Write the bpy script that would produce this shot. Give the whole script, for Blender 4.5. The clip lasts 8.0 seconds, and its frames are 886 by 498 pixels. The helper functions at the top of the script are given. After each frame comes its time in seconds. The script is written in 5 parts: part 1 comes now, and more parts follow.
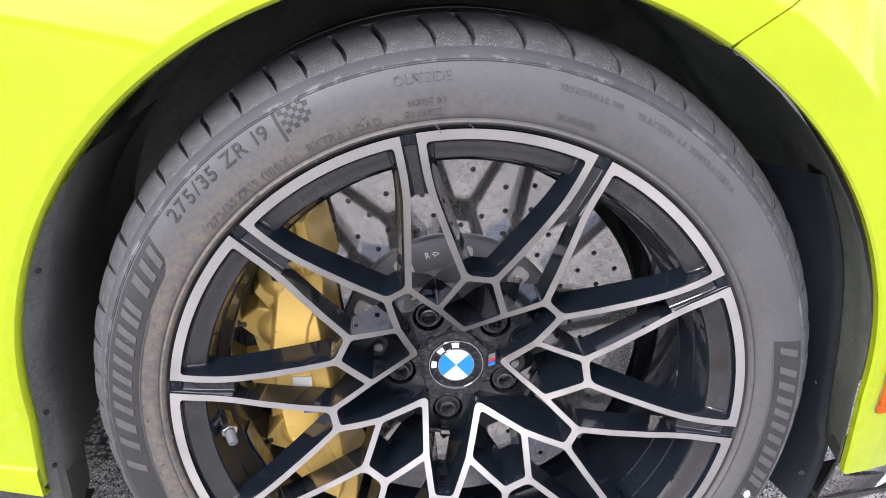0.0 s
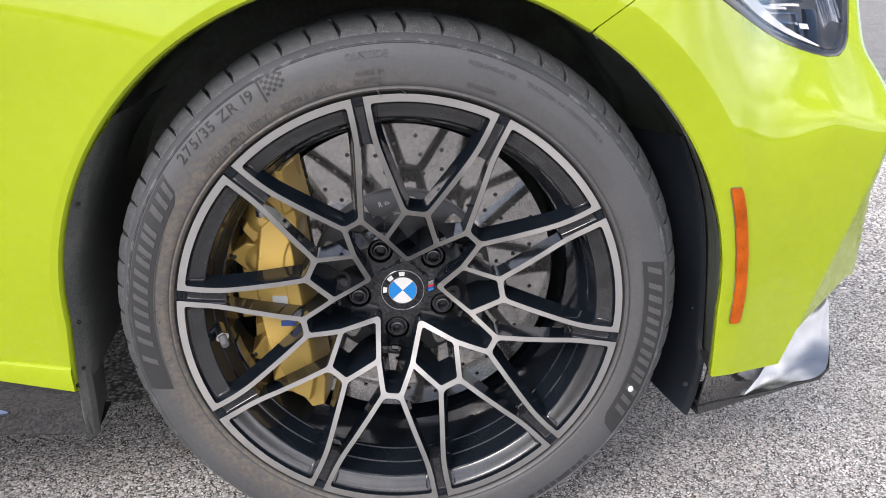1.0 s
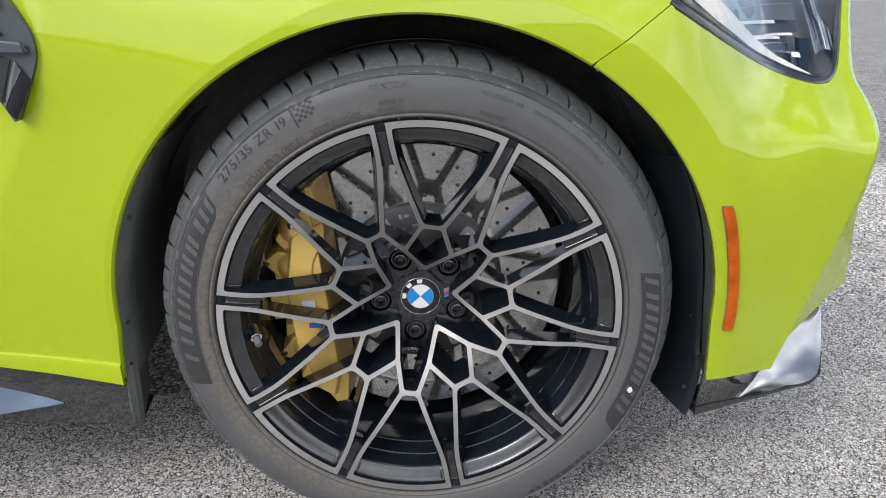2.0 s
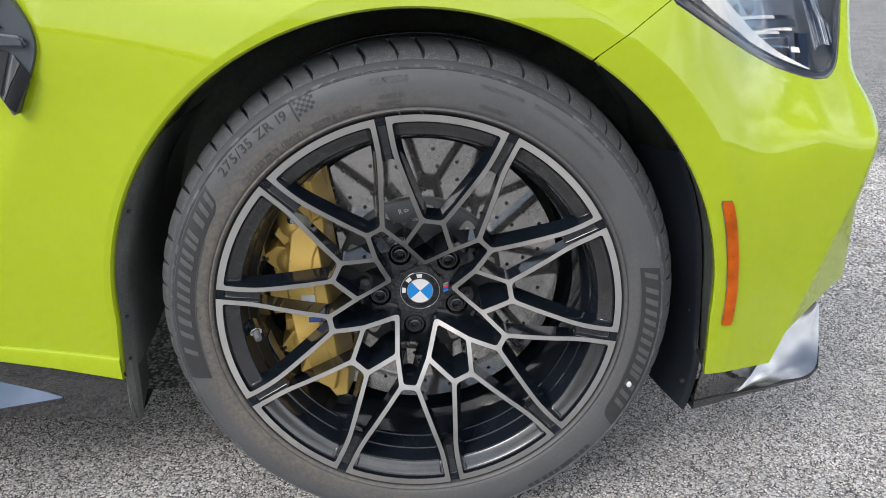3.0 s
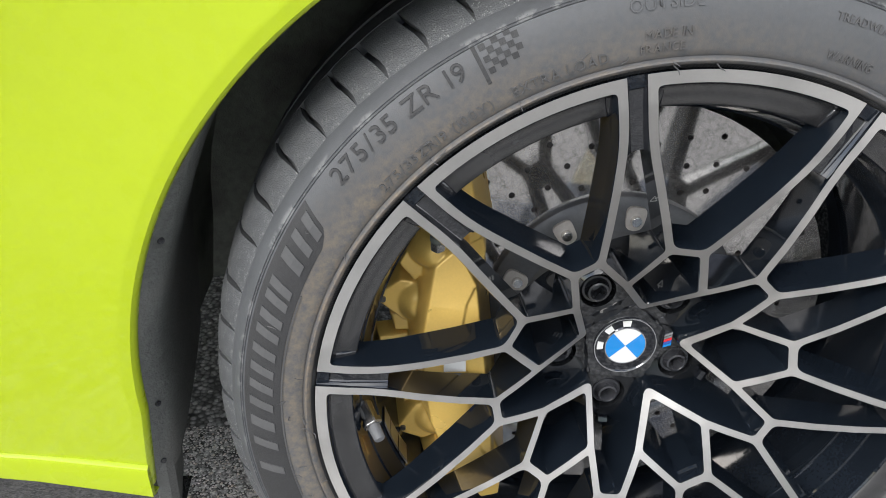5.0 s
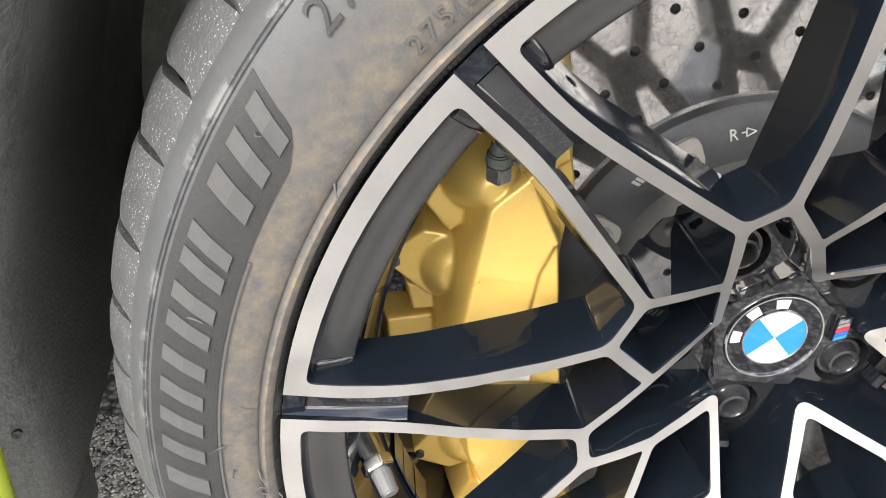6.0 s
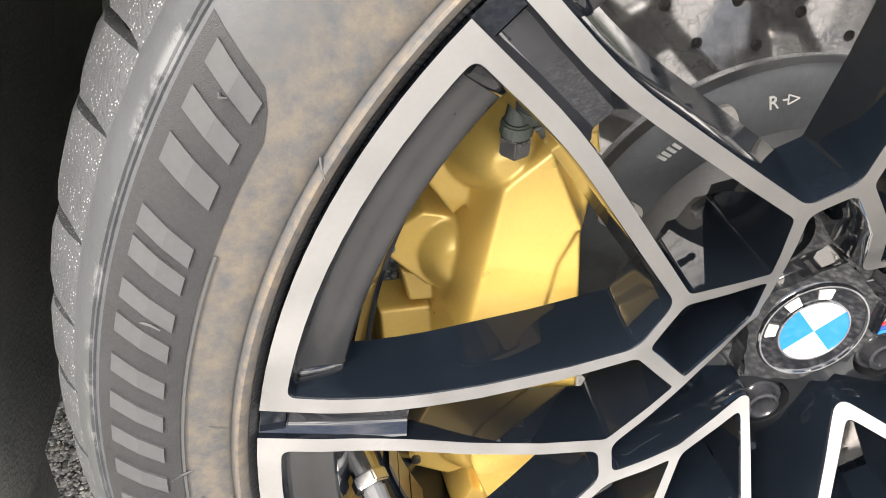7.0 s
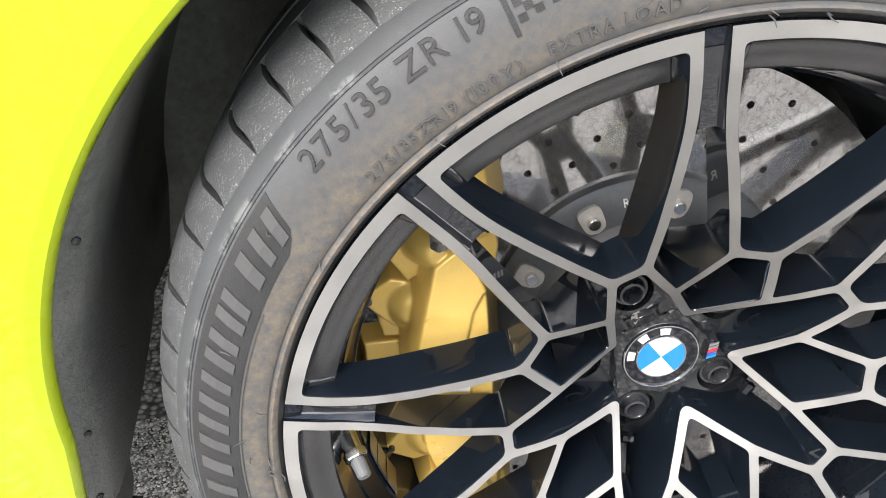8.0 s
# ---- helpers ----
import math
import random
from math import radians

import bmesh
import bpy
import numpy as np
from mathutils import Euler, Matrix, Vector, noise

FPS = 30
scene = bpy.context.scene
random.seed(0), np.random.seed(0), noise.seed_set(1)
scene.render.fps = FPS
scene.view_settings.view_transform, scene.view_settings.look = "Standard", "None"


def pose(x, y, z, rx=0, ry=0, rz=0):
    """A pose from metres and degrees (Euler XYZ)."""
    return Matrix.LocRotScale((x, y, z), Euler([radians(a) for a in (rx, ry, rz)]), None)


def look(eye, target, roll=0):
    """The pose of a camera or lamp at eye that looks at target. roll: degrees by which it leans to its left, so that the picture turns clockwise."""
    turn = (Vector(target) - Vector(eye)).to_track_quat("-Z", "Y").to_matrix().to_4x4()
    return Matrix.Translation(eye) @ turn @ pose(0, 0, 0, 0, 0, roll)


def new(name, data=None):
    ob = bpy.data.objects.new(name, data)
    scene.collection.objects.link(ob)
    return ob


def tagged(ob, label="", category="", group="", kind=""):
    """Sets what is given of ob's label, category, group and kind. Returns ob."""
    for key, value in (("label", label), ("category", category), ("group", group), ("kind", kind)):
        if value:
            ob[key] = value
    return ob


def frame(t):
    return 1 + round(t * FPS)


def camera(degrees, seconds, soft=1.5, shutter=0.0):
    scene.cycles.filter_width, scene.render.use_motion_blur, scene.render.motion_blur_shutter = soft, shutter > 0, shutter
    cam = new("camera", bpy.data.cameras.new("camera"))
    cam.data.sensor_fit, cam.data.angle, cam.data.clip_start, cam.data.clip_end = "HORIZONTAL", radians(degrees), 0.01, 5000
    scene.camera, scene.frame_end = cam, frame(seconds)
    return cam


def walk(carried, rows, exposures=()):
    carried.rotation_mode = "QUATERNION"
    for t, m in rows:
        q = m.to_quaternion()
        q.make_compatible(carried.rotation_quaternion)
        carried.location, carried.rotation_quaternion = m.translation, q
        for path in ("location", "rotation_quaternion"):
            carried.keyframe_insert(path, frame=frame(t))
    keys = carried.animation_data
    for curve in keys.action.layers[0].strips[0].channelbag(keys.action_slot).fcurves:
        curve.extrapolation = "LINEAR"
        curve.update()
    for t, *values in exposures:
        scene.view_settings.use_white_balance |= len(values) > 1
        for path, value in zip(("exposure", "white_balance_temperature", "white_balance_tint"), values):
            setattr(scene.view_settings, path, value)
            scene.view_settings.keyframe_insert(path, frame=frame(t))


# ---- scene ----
cam = camera(59.93, 8.0, soft=0.95)
PATH = [
    (0, (-0.0531, -0.5852, 0.7197), (0.0595, 1.2682, -0.0233), -0.25),
    (0.5, (-0.0578, -0.7233, 0.7003), (0.0841, 1.1492, 0.0122), -0.28),
    (1, (-0.0104, -0.8129, 0.7043), (0.1186, 1.0644, 0.0266), -0.22),
    (1.5, (0.0020, -0.8569, 0.7528), (0.0829, 1.0132, 0.0484), -0.29),
    (2, (-0.0011, -0.8867, 0.7485), (0.0617, 0.9917, 0.0646), -0.40),
    (3.5, (-0.0204, -0.8863, 0.7485), (0.0704, 0.9795, 0.0339), -0.11),
    (4, (-0.0982, -0.8438, 0.7813), (0.0076, 1.0091, 0.0360), -0.11),
    (4.5, (-0.1809, -0.7337, 0.7821), (-0.0658, 1.0906, -0.0295), -0.06),
    (4.7, (-0.1910, -0.6140, 0.7546), (-0.0672, 1.1930, -0.0936), 0.05),
    (5.8, (-0.2083, -0.2582, 0.5919), (-0.0518, 1.4655, -0.4103), 1.55),
    (6, (-0.2144, -0.2375, 0.5795), (-0.0461, 1.4708, -0.4469), 1.82),
    (6.5, (-0.2192, -0.1913, 0.5570), (-0.0206, 1.4834, -0.5182), 2.27),
    (7, (-0.2181, -0.1916, 0.5574), (-0.0076, 1.4769, -0.5250), 2.55),
    (7.5, (-0.2135, -0.2488, 0.5972), (-0.0138, 1.4388, -0.4573), 2.33),
    (8, (-0.2007, -0.3345, 0.6684), (-0.0247, 1.3780, -0.3498), 1.59),
]
walk(cam, [(t, look(eye, target, roll)) for t, eye, target, roll in PATH], exposures=[(0.0, 1.02, 6250, 20), (0.5, 0.60, 6400, 17), (1.0, 0.45, 6400, 16), (1.5, 0.22, 6300, 12), (3.5, 0.13, 6250, 11), (4.5, 0.28, 6200, 10), (5.8, 1.32, 6750, 11), (6.5, 1.60, 6900, 12), (7.0, 1.62, 6900, 12), (7.5, 1.54, 6800, 12), (8.0, 1.28, 6600, 11)])

# ---- light ----
world = bpy.data.worlds.new("sky")
scene.world = world
world.use_nodes = True
wn, wl = world.node_tree.nodes, world.node_tree.links
SUN_EL, SUN_AZ = 37.0, 221.0
sky = wn.new("ShaderNodeTexSky")
sky.sky_type, sky.sun_disc = "NISHITA", False
sky.sun_elevation, sky.sun_rotation = radians(SUN_EL), radians(SUN_AZ)
tc = wn.new("ShaderNodeTexCoord")
cloud = wn.new("ShaderNodeTexNoise")
cloud.inputs["Scale"].default_value, cloud.inputs["Detail"].default_value, cloud.inputs["Roughness"].default_value = 1.9, 8.0, 0.58
ramp = wn.new("ShaderNodeValToRGB")
ramp.color_ramp.elements[0].position, ramp.color_ramp.elements[1].position = 0.42, 0.54
mixc = wn.new("ShaderNodeMix")
mixc.data_type = "RGBA"
shade = wn.new("ShaderNodeTexNoise")
shade.inputs["Scale"].default_value, shade.inputs["Detail"].default_value = 4.2, 6.0
puff = wn.new("ShaderNodeValToRGB")
puff.color_ramp.elements[0].position, puff.color_ramp.elements[0].color = 0.36, (0.34, 0.35, 0.37, 1)
puff.color_ramp.elements[1].position, puff.color_ramp.elements[1].color = 0.66, (1.0, 0.99, 0.97, 1)
lift = wn.new("ShaderNodeVectorMath")
lift.operation = "SCALE"
lift.inputs["Scale"].default_value = 19.0
wl.new(tc.outputs["Generated"], shade.inputs["Vector"])
wl.new(shade.outputs["Fac"], puff.inputs["Fac"])
wl.new(puff.outputs["Color"], lift.inputs[0])
wl.new(lift.outputs[0], mixc.inputs["B"])
wl.new(tc.outputs["Generated"], cloud.inputs["Vector"])
wl.new(cloud.outputs["Fac"], ramp.inputs["Fac"])
wl.new(ramp.outputs["Color"], mixc.inputs["Factor"])
wl.new(sky.outputs["Color"], mixc.inputs["A"])
bg = wn["Background"]
wl.new(mixc.outputs["Result"], bg.inputs["Color"])
bg.inputs["Strength"].default_value = 0.145

sun_data = bpy.data.lights.new("sun", "SUN")
sun_data.energy, sun_data.angle, sun_data.color = 1.9, radians(24), (1.0, 0.95, 0.88)
sun = new("sun", sun_data)
az, el = radians(SUN_AZ), radians(SUN_EL)
sun.matrix_world = look((0, 0, 0), (-math.sin(az) * math.cos(el), -math.cos(az) * math.cos(el), -math.sin(el)))


# ---- materials ----
def material(name, color, rough=0.5, metal=0.0, coat=0.0, grain=None, spread=0.15, bump=0.0, bump_scale=300.0, spec=0.5, stain=None, coat_rough=0.02):
    """A surface: colour with grain at one scale, stains at a larger one, and fine relief."""
    m = bpy.data.materials.new(name)
    m.use_nodes = True
    n, l = m.node_tree.nodes, m.node_tree.links
    p = n["Principled BSDF"]
    p.inputs["Base Color"].default_value = (*color, 1)
    p.inputs["Roughness"].default_value, p.inputs["Metallic"].default_value = rough, metal
    p.inputs["Coat Weight"].default_value, p.inputs["Coat Roughness"].default_value = coat, coat_rough
    p.inputs["Specular IOR Level"].default_value = spec
    t = n.new("ShaderNodeTexCoord")
    if grain:
        a = n.new("ShaderNodeTexNoise")
        a.inputs["Scale"].default_value, a.inputs["Detail"].default_value = grain, 5.0
        b = n.new("ShaderNodeTexNoise")
        b.inputs["Scale"].default_value, b.inputs["Detail"].default_value = grain / 17.0, 4.0
        l.new(t.outputs["Object"], a.inputs["Vector"])
        l.new(t.outputs["Object"], b.inputs["Vector"])
        add = n.new("ShaderNodeMath")
        add.operation = "ADD"
        l.new(a.outputs["Fac"], add.inputs[0])
        l.new(b.outputs["Fac"], add.inputs[1])
        mr = n.new("ShaderNodeMapRange")
        mr.inputs["From Min"].default_value, mr.inputs["From Max"].default_value = 0.6, 1.4
        mr.inputs["To Min"].default_value, mr.inputs["To Max"].default_value = 1 - spread, 1 + spread
        l.new(add.outputs[0], mr.inputs["Value"])
        mul = n.new("ShaderNodeMix")
        mul.data_type, mul.blend_type = "RGBA", "MULTIPLY"
        mul.inputs["Factor"].default_value = 1.0
        mul.inputs["A"].default_value = (*color, 1)
        l.new(mr.outputs["Result"], mul.inputs["B"])
        out = mul.outputs["Result"]
        if stain:
            st = n.new("ShaderNodeMapRange")
            st.inputs["From Min"].default_value, st.inputs["From Max"].default_value = 0.52, 0.68
            l.new(b.outputs["Fac"], st.inputs["Value"])
            mx = n.new("ShaderNodeMix")
            mx.data_type = "RGBA"
            mx.inputs["B"].default_value = (*stain, 1)
            l.new(st.outputs["Result"], mx.inputs["Factor"])
            l.new(out, mx.inputs["A"])
            out = mx.outputs["Result"]
        l.new(out, p.inputs["Base Color"])
        rr = n.new("ShaderNodeMapRange")
        rr.inputs["From Min"].default_value, rr.inputs["From Max"].default_value = 0.3, 0.7
        rr.inputs["To Min"].default_value, rr.inputs["To Max"].default_value = max(0.02, rough * 0.8), min(1.0, rough * 1.2)
        l.new(b.outputs["Fac"], rr.inputs["Value"])
        l.new(rr.outputs["Result"], p.inputs["Roughness"])
    if bump:
        h = n.new("ShaderNodeTexNoise")
        h.inputs["Scale"].default_value, h.inputs["Detail"].default_value = bump_scale, 4.0
        l.new(t.outputs["Object"], h.inputs["Vector"])
        bp = n.new("ShaderNodeBump")
        bp.inputs["Strength"].default_value, bp.inputs["Distance"].default_value = bump, 0.002
        l.new(h.outputs["Fac"], bp.inputs["Height"])
        l.new(bp.outputs["Normal"], p.inputs["Normal"])
    return m


def turned(m):
    """Lathe-turned metal: the gloss is drawn out across the fine circular grooves."""
    n, l = m.node_tree.nodes, m.node_tree.links
    p = n["Principled BSDF"]
    tg = n.new("ShaderNodeTangent")
    tg.direction_type, tg.axis = "RADIAL", "Y"
    l.new(tg.outputs["Tangent"], p.inputs["Tangent"])
    p.inputs["Anisotropic"].default_value = 0.5
    return m


PAINT = material("yellow_paint", (0.345, 0.440, 0.009), 0.28, 0.0, 1.0, 900.0, 0.02, spec=0.12, coat_rough=0.045)
GLOSS = material("gloss_black", (0.008, 0.009, 0.012), 0.05, 0.0, 1.0, 400.0, 0.3, spec=0.25)
BARREL = material("rim_black", (0.009, 0.012, 0.017), 0.04, 0.0, 0.4, 400.0, 0.3, spec=0.25)
# the strong colour mottle imitates a blurred reflection of the asphalt
BANDGLOSS = material("reflection_mottled_black", (0.024, 0.024, 0.025), 0.24, 0.0, 0.0, 70.0, 0.6, spec=1.0)
SPOKE = material("spoke_black", (0.0060, 0.0085, 0.0125), 0.05, 0.0, 0.65, 400.0, 0.3, spec=0.1)
SILVER = material("machined_aluminium", (0.415, 0.404, 0.391), 0.62, 1.0, 0.0, 600.0, 0.03, 0.012, 1500.0)
turned(SILVER)
GOLD = material("gold_caliper_paint", (0.76, 0.515, 0.137), 0.33, 0.3, 0.4, 500.0, 0.05, 0.05, 900.0)
LETTER = material("raised_rubber", (0.073, 0.073, 0.074), 0.6, 0.0, 0.0, 400.0, 0.12)
DARKRUB = material("dark_rubber", (0.027, 0.027, 0.028), 0.62, 0.0, 0.0, 800.0, 0.25, 0.25, 2600.0)
FLANGE = material("dusty_plastic", (0.088, 0.093, 0.088), 0.55, 0.0, 0.0, 190.0, 0.5, 0.5, 420.0, stain=(0.11, 0.109, 0.103))
# black plastic, its colour lifted and greened for haze and bounce off the paint
PLASTIC = material("black_plastic", (0.125, 0.140, 0.120), 0.5, 0.0, 0.0, 120.0, 0.4, 0.25, 500.0, stain=(0.035, 0.034, 0.032))
VENT = material("grey_black_plastic", (0.055, 0.064, 0.076), 0.36, 0.0, 0.0, 600.0, 0.1, 0.1, 900.0)
VENTBLACK = material("vent_black", (0.024, 0.026, 0.029), 0.22, 0.0, 0.4, 300.0, 0.2)
STEEL = material("bright_steel", (0.40, 0.395, 0.39), 0.42, 1.0, 0.0, 300.0, 0.1)
WASHER = material("dull_steel", (0.50, 0.475, 0.445), 0.5, 0.4, 0.0, 300.0, 0.15)
BRIGHT = material("plated_steel", (0.66, 0.65, 0.63), 0.24, 1.0, 0.0, 300.0, 0.1)
DARKSTEEL = material("dark_steel", (0.16, 0.16, 0.165), 0.35, 0.9, 0.0, 300.0, 0.2)
HAT = material("anthracite_hat", (0.078, 0.081, 0.087), 0.42, 0.3, 0.0, 300.0, 0.15, 0.1, 900.0)
GROOVE = material("groove_black", (0.016, 0.017, 0.020), 0.08, 0.0, 1.0)
NAVYPLASTIC = material("smooth_black_plastic", (0.012, 0.015, 0.020), 0.32, 0.0, 0.0, 100.0, 0.3, spec=0.35)
WHITE = material("white_enamel", (0.66, 0.66, 0.64), 0.15, 0.0, 1.0)
BLUE = material("blue_enamel", (0.008, 0.20, 0.55), 0.15, 0.0, 1.0)
NAVY = material("navy_enamel", (0.03, 0.08, 0.32), 0.15, 0.0, 1.0)
RED = material("red_enamel", (0.60, 0.02, 0.03), 0.15, 0.0, 1.0)
CHROME = material("chrome", (0.75, 0.76, 0.78), 0.08, 1.0)
SILVERPAINT = material("satin_silver", (0.86, 0.85, 0.83), 0.4, 0.0)
AMBER = material("amber_reflector", (0.46, 0.085, 0.002), 0.3, 0.0, 0.12, 700.0, 0.45, 0.25, 900.0, spec=0.25)
WINGLET = material("mirror_winglet", (0.36, 0.37, 0.385), 0.20, 1.0, 0.0, 60.0, 0.12)
# blue-grey metal colour stands in for sky reflected in gloss black
BLADE = material("sky_tinted_mirror", (0.13, 0.15, 0.20), 0.10, 1.0, 0.0, 60.0, 0.1)
SKIRT = material("skirt_black", (0.030, 0.030, 0.031), 0.06, 0.0, 1.0, 300.0, 0.4, spec=0.5)
HUBBLACK = material("hub_black", (0.016, 0.017, 0.019), 0.05, 0.0, 1.0, 300.0, 0.2)
BOLT = material("bolt_black", (0.030, 0.031, 0.035), 0.25, 0.0, 0.8, 300.0, 0.2)


def disc_material():
    """Carbon ceramic: grey with fine crackle and chopped-fibre patches."""
    m = material("carbon_ceramic", (0.58, 0.56, 0.545), 0.075, 0.85, 0.0, 180.0, 0.2)
    n, l = m.node_tree.nodes, m.node_tree.links
    p = n["Principled BSDF"]
    t = n.new("ShaderNodeTexCoord")
    v = n.new("ShaderNodeTexVoronoi")
    v.feature = "DISTANCE_TO_EDGE"
    v.inputs["Scale"].default_value = 130.0
    warp = n.new("ShaderNodeTexNoise")
    warp.inputs["Scale"].default_value = 120.0
    mixv = n.new("ShaderNodeMix")
    mixv.data_type = "VECTOR"
    mixv.inputs["Factor"].default_value = 0.015
    l.new(t.outputs["Object"], warp.inputs["Vector"])
    l.new(t.outputs["Object"], mixv.inputs["A"])
    l.new(warp.outputs["Color"], mixv.inputs["B"])
    l.new(mixv.outputs["Result"], v.inputs["Vector"])
    r = n.new("ShaderNodeMapRange")
    r.inputs["From Min"].default_value, r.inputs["From Max"].default_value = 0.0, 0.06
    r.inputs["To Min"].default_value, r.inputs["To Max"].default_value = 0.6, 1.0
    l.new(v.outputs["Distance"], r.inputs["Value"])
    mul = n.new("ShaderNodeMix")
    mul.data_type, mul.blend_type = "RGBA", "MULTIPLY"
    mul.inputs["Factor"].default_value = 1.0
    old = p.inputs["Base Color"].links[0].from_socket
    l.new(old, mul.inputs["A"])
    l.new(r.outputs["Result"], mul.inputs["B"])
    l.new(mul.outputs["Result"], p.inputs["Base Color"])
    return m


DISC = disc_material()


def tyre_material():
    """Grey rubber; brown road dust lies in rings near the rim and pale dust at the shoulder."""
    m = material("tyre_rubber", (0.070, 0.073, 0.078), 0.55, 0.0, 0.0, 260.0, 0.12, 0.10, 1200.0)
    n, l = m.node_tree.nodes, m.node_tree.links
    p = n["Principled BSDF"]
    t = n.new("ShaderNodeTexCoord")
    sep, com, length = n.new("ShaderNodeSeparateXYZ"), n.new("ShaderNodeCombineXYZ"), n.new("ShaderNodeVectorMath")
    length.operation = "LENGTH"
    up = n.new("ShaderNodeMath")
    up.operation = "SUBTRACT"
    up.inputs[1].default_value = 0.328
    l.new(t.outputs["Object"], sep.inputs[0])
    l.new(sep.outputs["Z"], up.inputs[0])
    l.new(sep.outputs["X"], com.inputs[0])
    l.new(up.outputs[0], com.inputs[1])
    l.new(com.outputs[0], length.inputs[0])
    noise1 = n.new("ShaderNodeTexNoise")
    noise1.inputs["Scale"].default_value, noise1.inputs["Detail"].default_value = 180.0, 10.0
    noise1.inputs["Roughness"].default_value = 0.68
    l.new(t.outputs["Object"], noise1.inputs["Vector"])
    ring = n.new("ShaderNodeValToRGB")
    e = ring.color_ramp.elements
    e[0].position, e[0].color = 0.06, (0, 0, 0, 1)
    e[1].position, e[1].color = 1.0, (0, 0, 0, 1)
    for pos, v in ((0.075, 0.95), (0.15, 0.95), (0.168, 0.2), (0.20, 0.75), (0.36, 0.75), (0.52, 0.50), (0.64, 0.22), (0.90, 0.06)):
        q = ring.color_ramp.elements.new(pos)
        q.color = (v, v, v, 1)
    mr = n.new("ShaderNodeMapRange")
    mr.inputs["From Min"].default_value, mr.inputs["From Max"].default_value = 0.2560, 0.3100
    l.new(length.outputs["Value"], mr.inputs["Value"])
    l.new(mr.outputs["Result"], ring.inputs["Fac"])
    nr = n.new("ShaderNodeMapRange")
    nr.inputs["From Min"].default_value, nr.inputs["From Max"].default_value = 0.34, 0.70
    l.new(noise1.outputs["Fac"], nr.inputs["Value"])
    mask = n.new("ShaderNodeMath")
    mask.operation = "MULTIPLY"
    rear = n.new("ShaderNodeMapRange")
    rear.inputs["From Min"].default_value, rear.inputs["From Max"].default_value = 0.06, -0.20
    rear.inputs["To Min"].default_value = 0.25
    l.new(sep.outputs["X"], rear.inputs["Value"])
    heap = n.new("ShaderNodeMath")
    heap.operation = "MULTIPLY"
    l.new(ring.outputs["Color"], heap.inputs[0])
    l.new(rear.outputs["Result"], heap.inputs[1])
    l.new(heap.outputs[0], mask.inputs[0])
    l.new(nr.outputs["Result"], mask.inputs[1])
    mx = n.new("ShaderNodeMix")
    mx.data_type = "RGBA"
    mx.inputs["B"].default_value = (0.188, 0.148, 0.102, 1)
    l.new(p.inputs["Base Color"].links[0].from_socket, mx.inputs["A"])
    l.new(mask.outputs[0], mx.inputs["Factor"])
    # pale scuffs along the line where sidewall and shoulder meet
    line = n.new("ShaderNodeMapRange")
    line.interpolation_type = "SMOOTHSTEP"
    line.inputs["From Min"].default_value, line.inputs["From Max"].default_value = 0.0030, 0.0006
    off = n.new("ShaderNodeMath")
    off.operation = "SUBTRACT"
    off.inputs[1].default_value = 0.3108
    ab = n.new("ShaderNodeMath")
    ab.operation = "ABSOLUTE"
    l.new(length.outputs["Value"], off.inputs[0])
    l.new(off.outputs[0], ab.inputs[0])
    l.new(ab.outputs[0], line.inputs["Value"])
    scuff = n.new("ShaderNodeTexNoise")
    scuff.inputs["Scale"].default_value, scuff.inputs["Detail"].default_value = 55.0, 9.0
    scuff.inputs["Roughness"].default_value = 0.7
    l.new(t.outputs["Object"], scuff.inputs["Vector"])
    sc = n.new("ShaderNodeMapRange")
    sc.inputs["From Min"].default_value, sc.inputs["From Max"].default_value = 0.52, 0.58
    l.new(scuff.outputs["Fac"], sc.inputs["Value"])
    both_m = n.new("ShaderNodeMath")
    both_m.operation = "MULTIPLY"
    l.new(line.outputs["Result"], both_m.inputs[0])
    l.new(sc.outputs["Result"], both_m.inputs[1])
    mx2 = n.new("ShaderNodeMix")
    mx2.data_type = "RGBA"
    mx2.inputs["B"].default_value = (0.16, 0.163, 0.165, 1)
    l.new(mx.outputs["Result"], mx2.inputs["A"])
    l.new(both_m.outputs[0], mx2.inputs["Factor"])
    l.new(mx2.outputs["Result"], p.inputs["Base Color"])
    return m


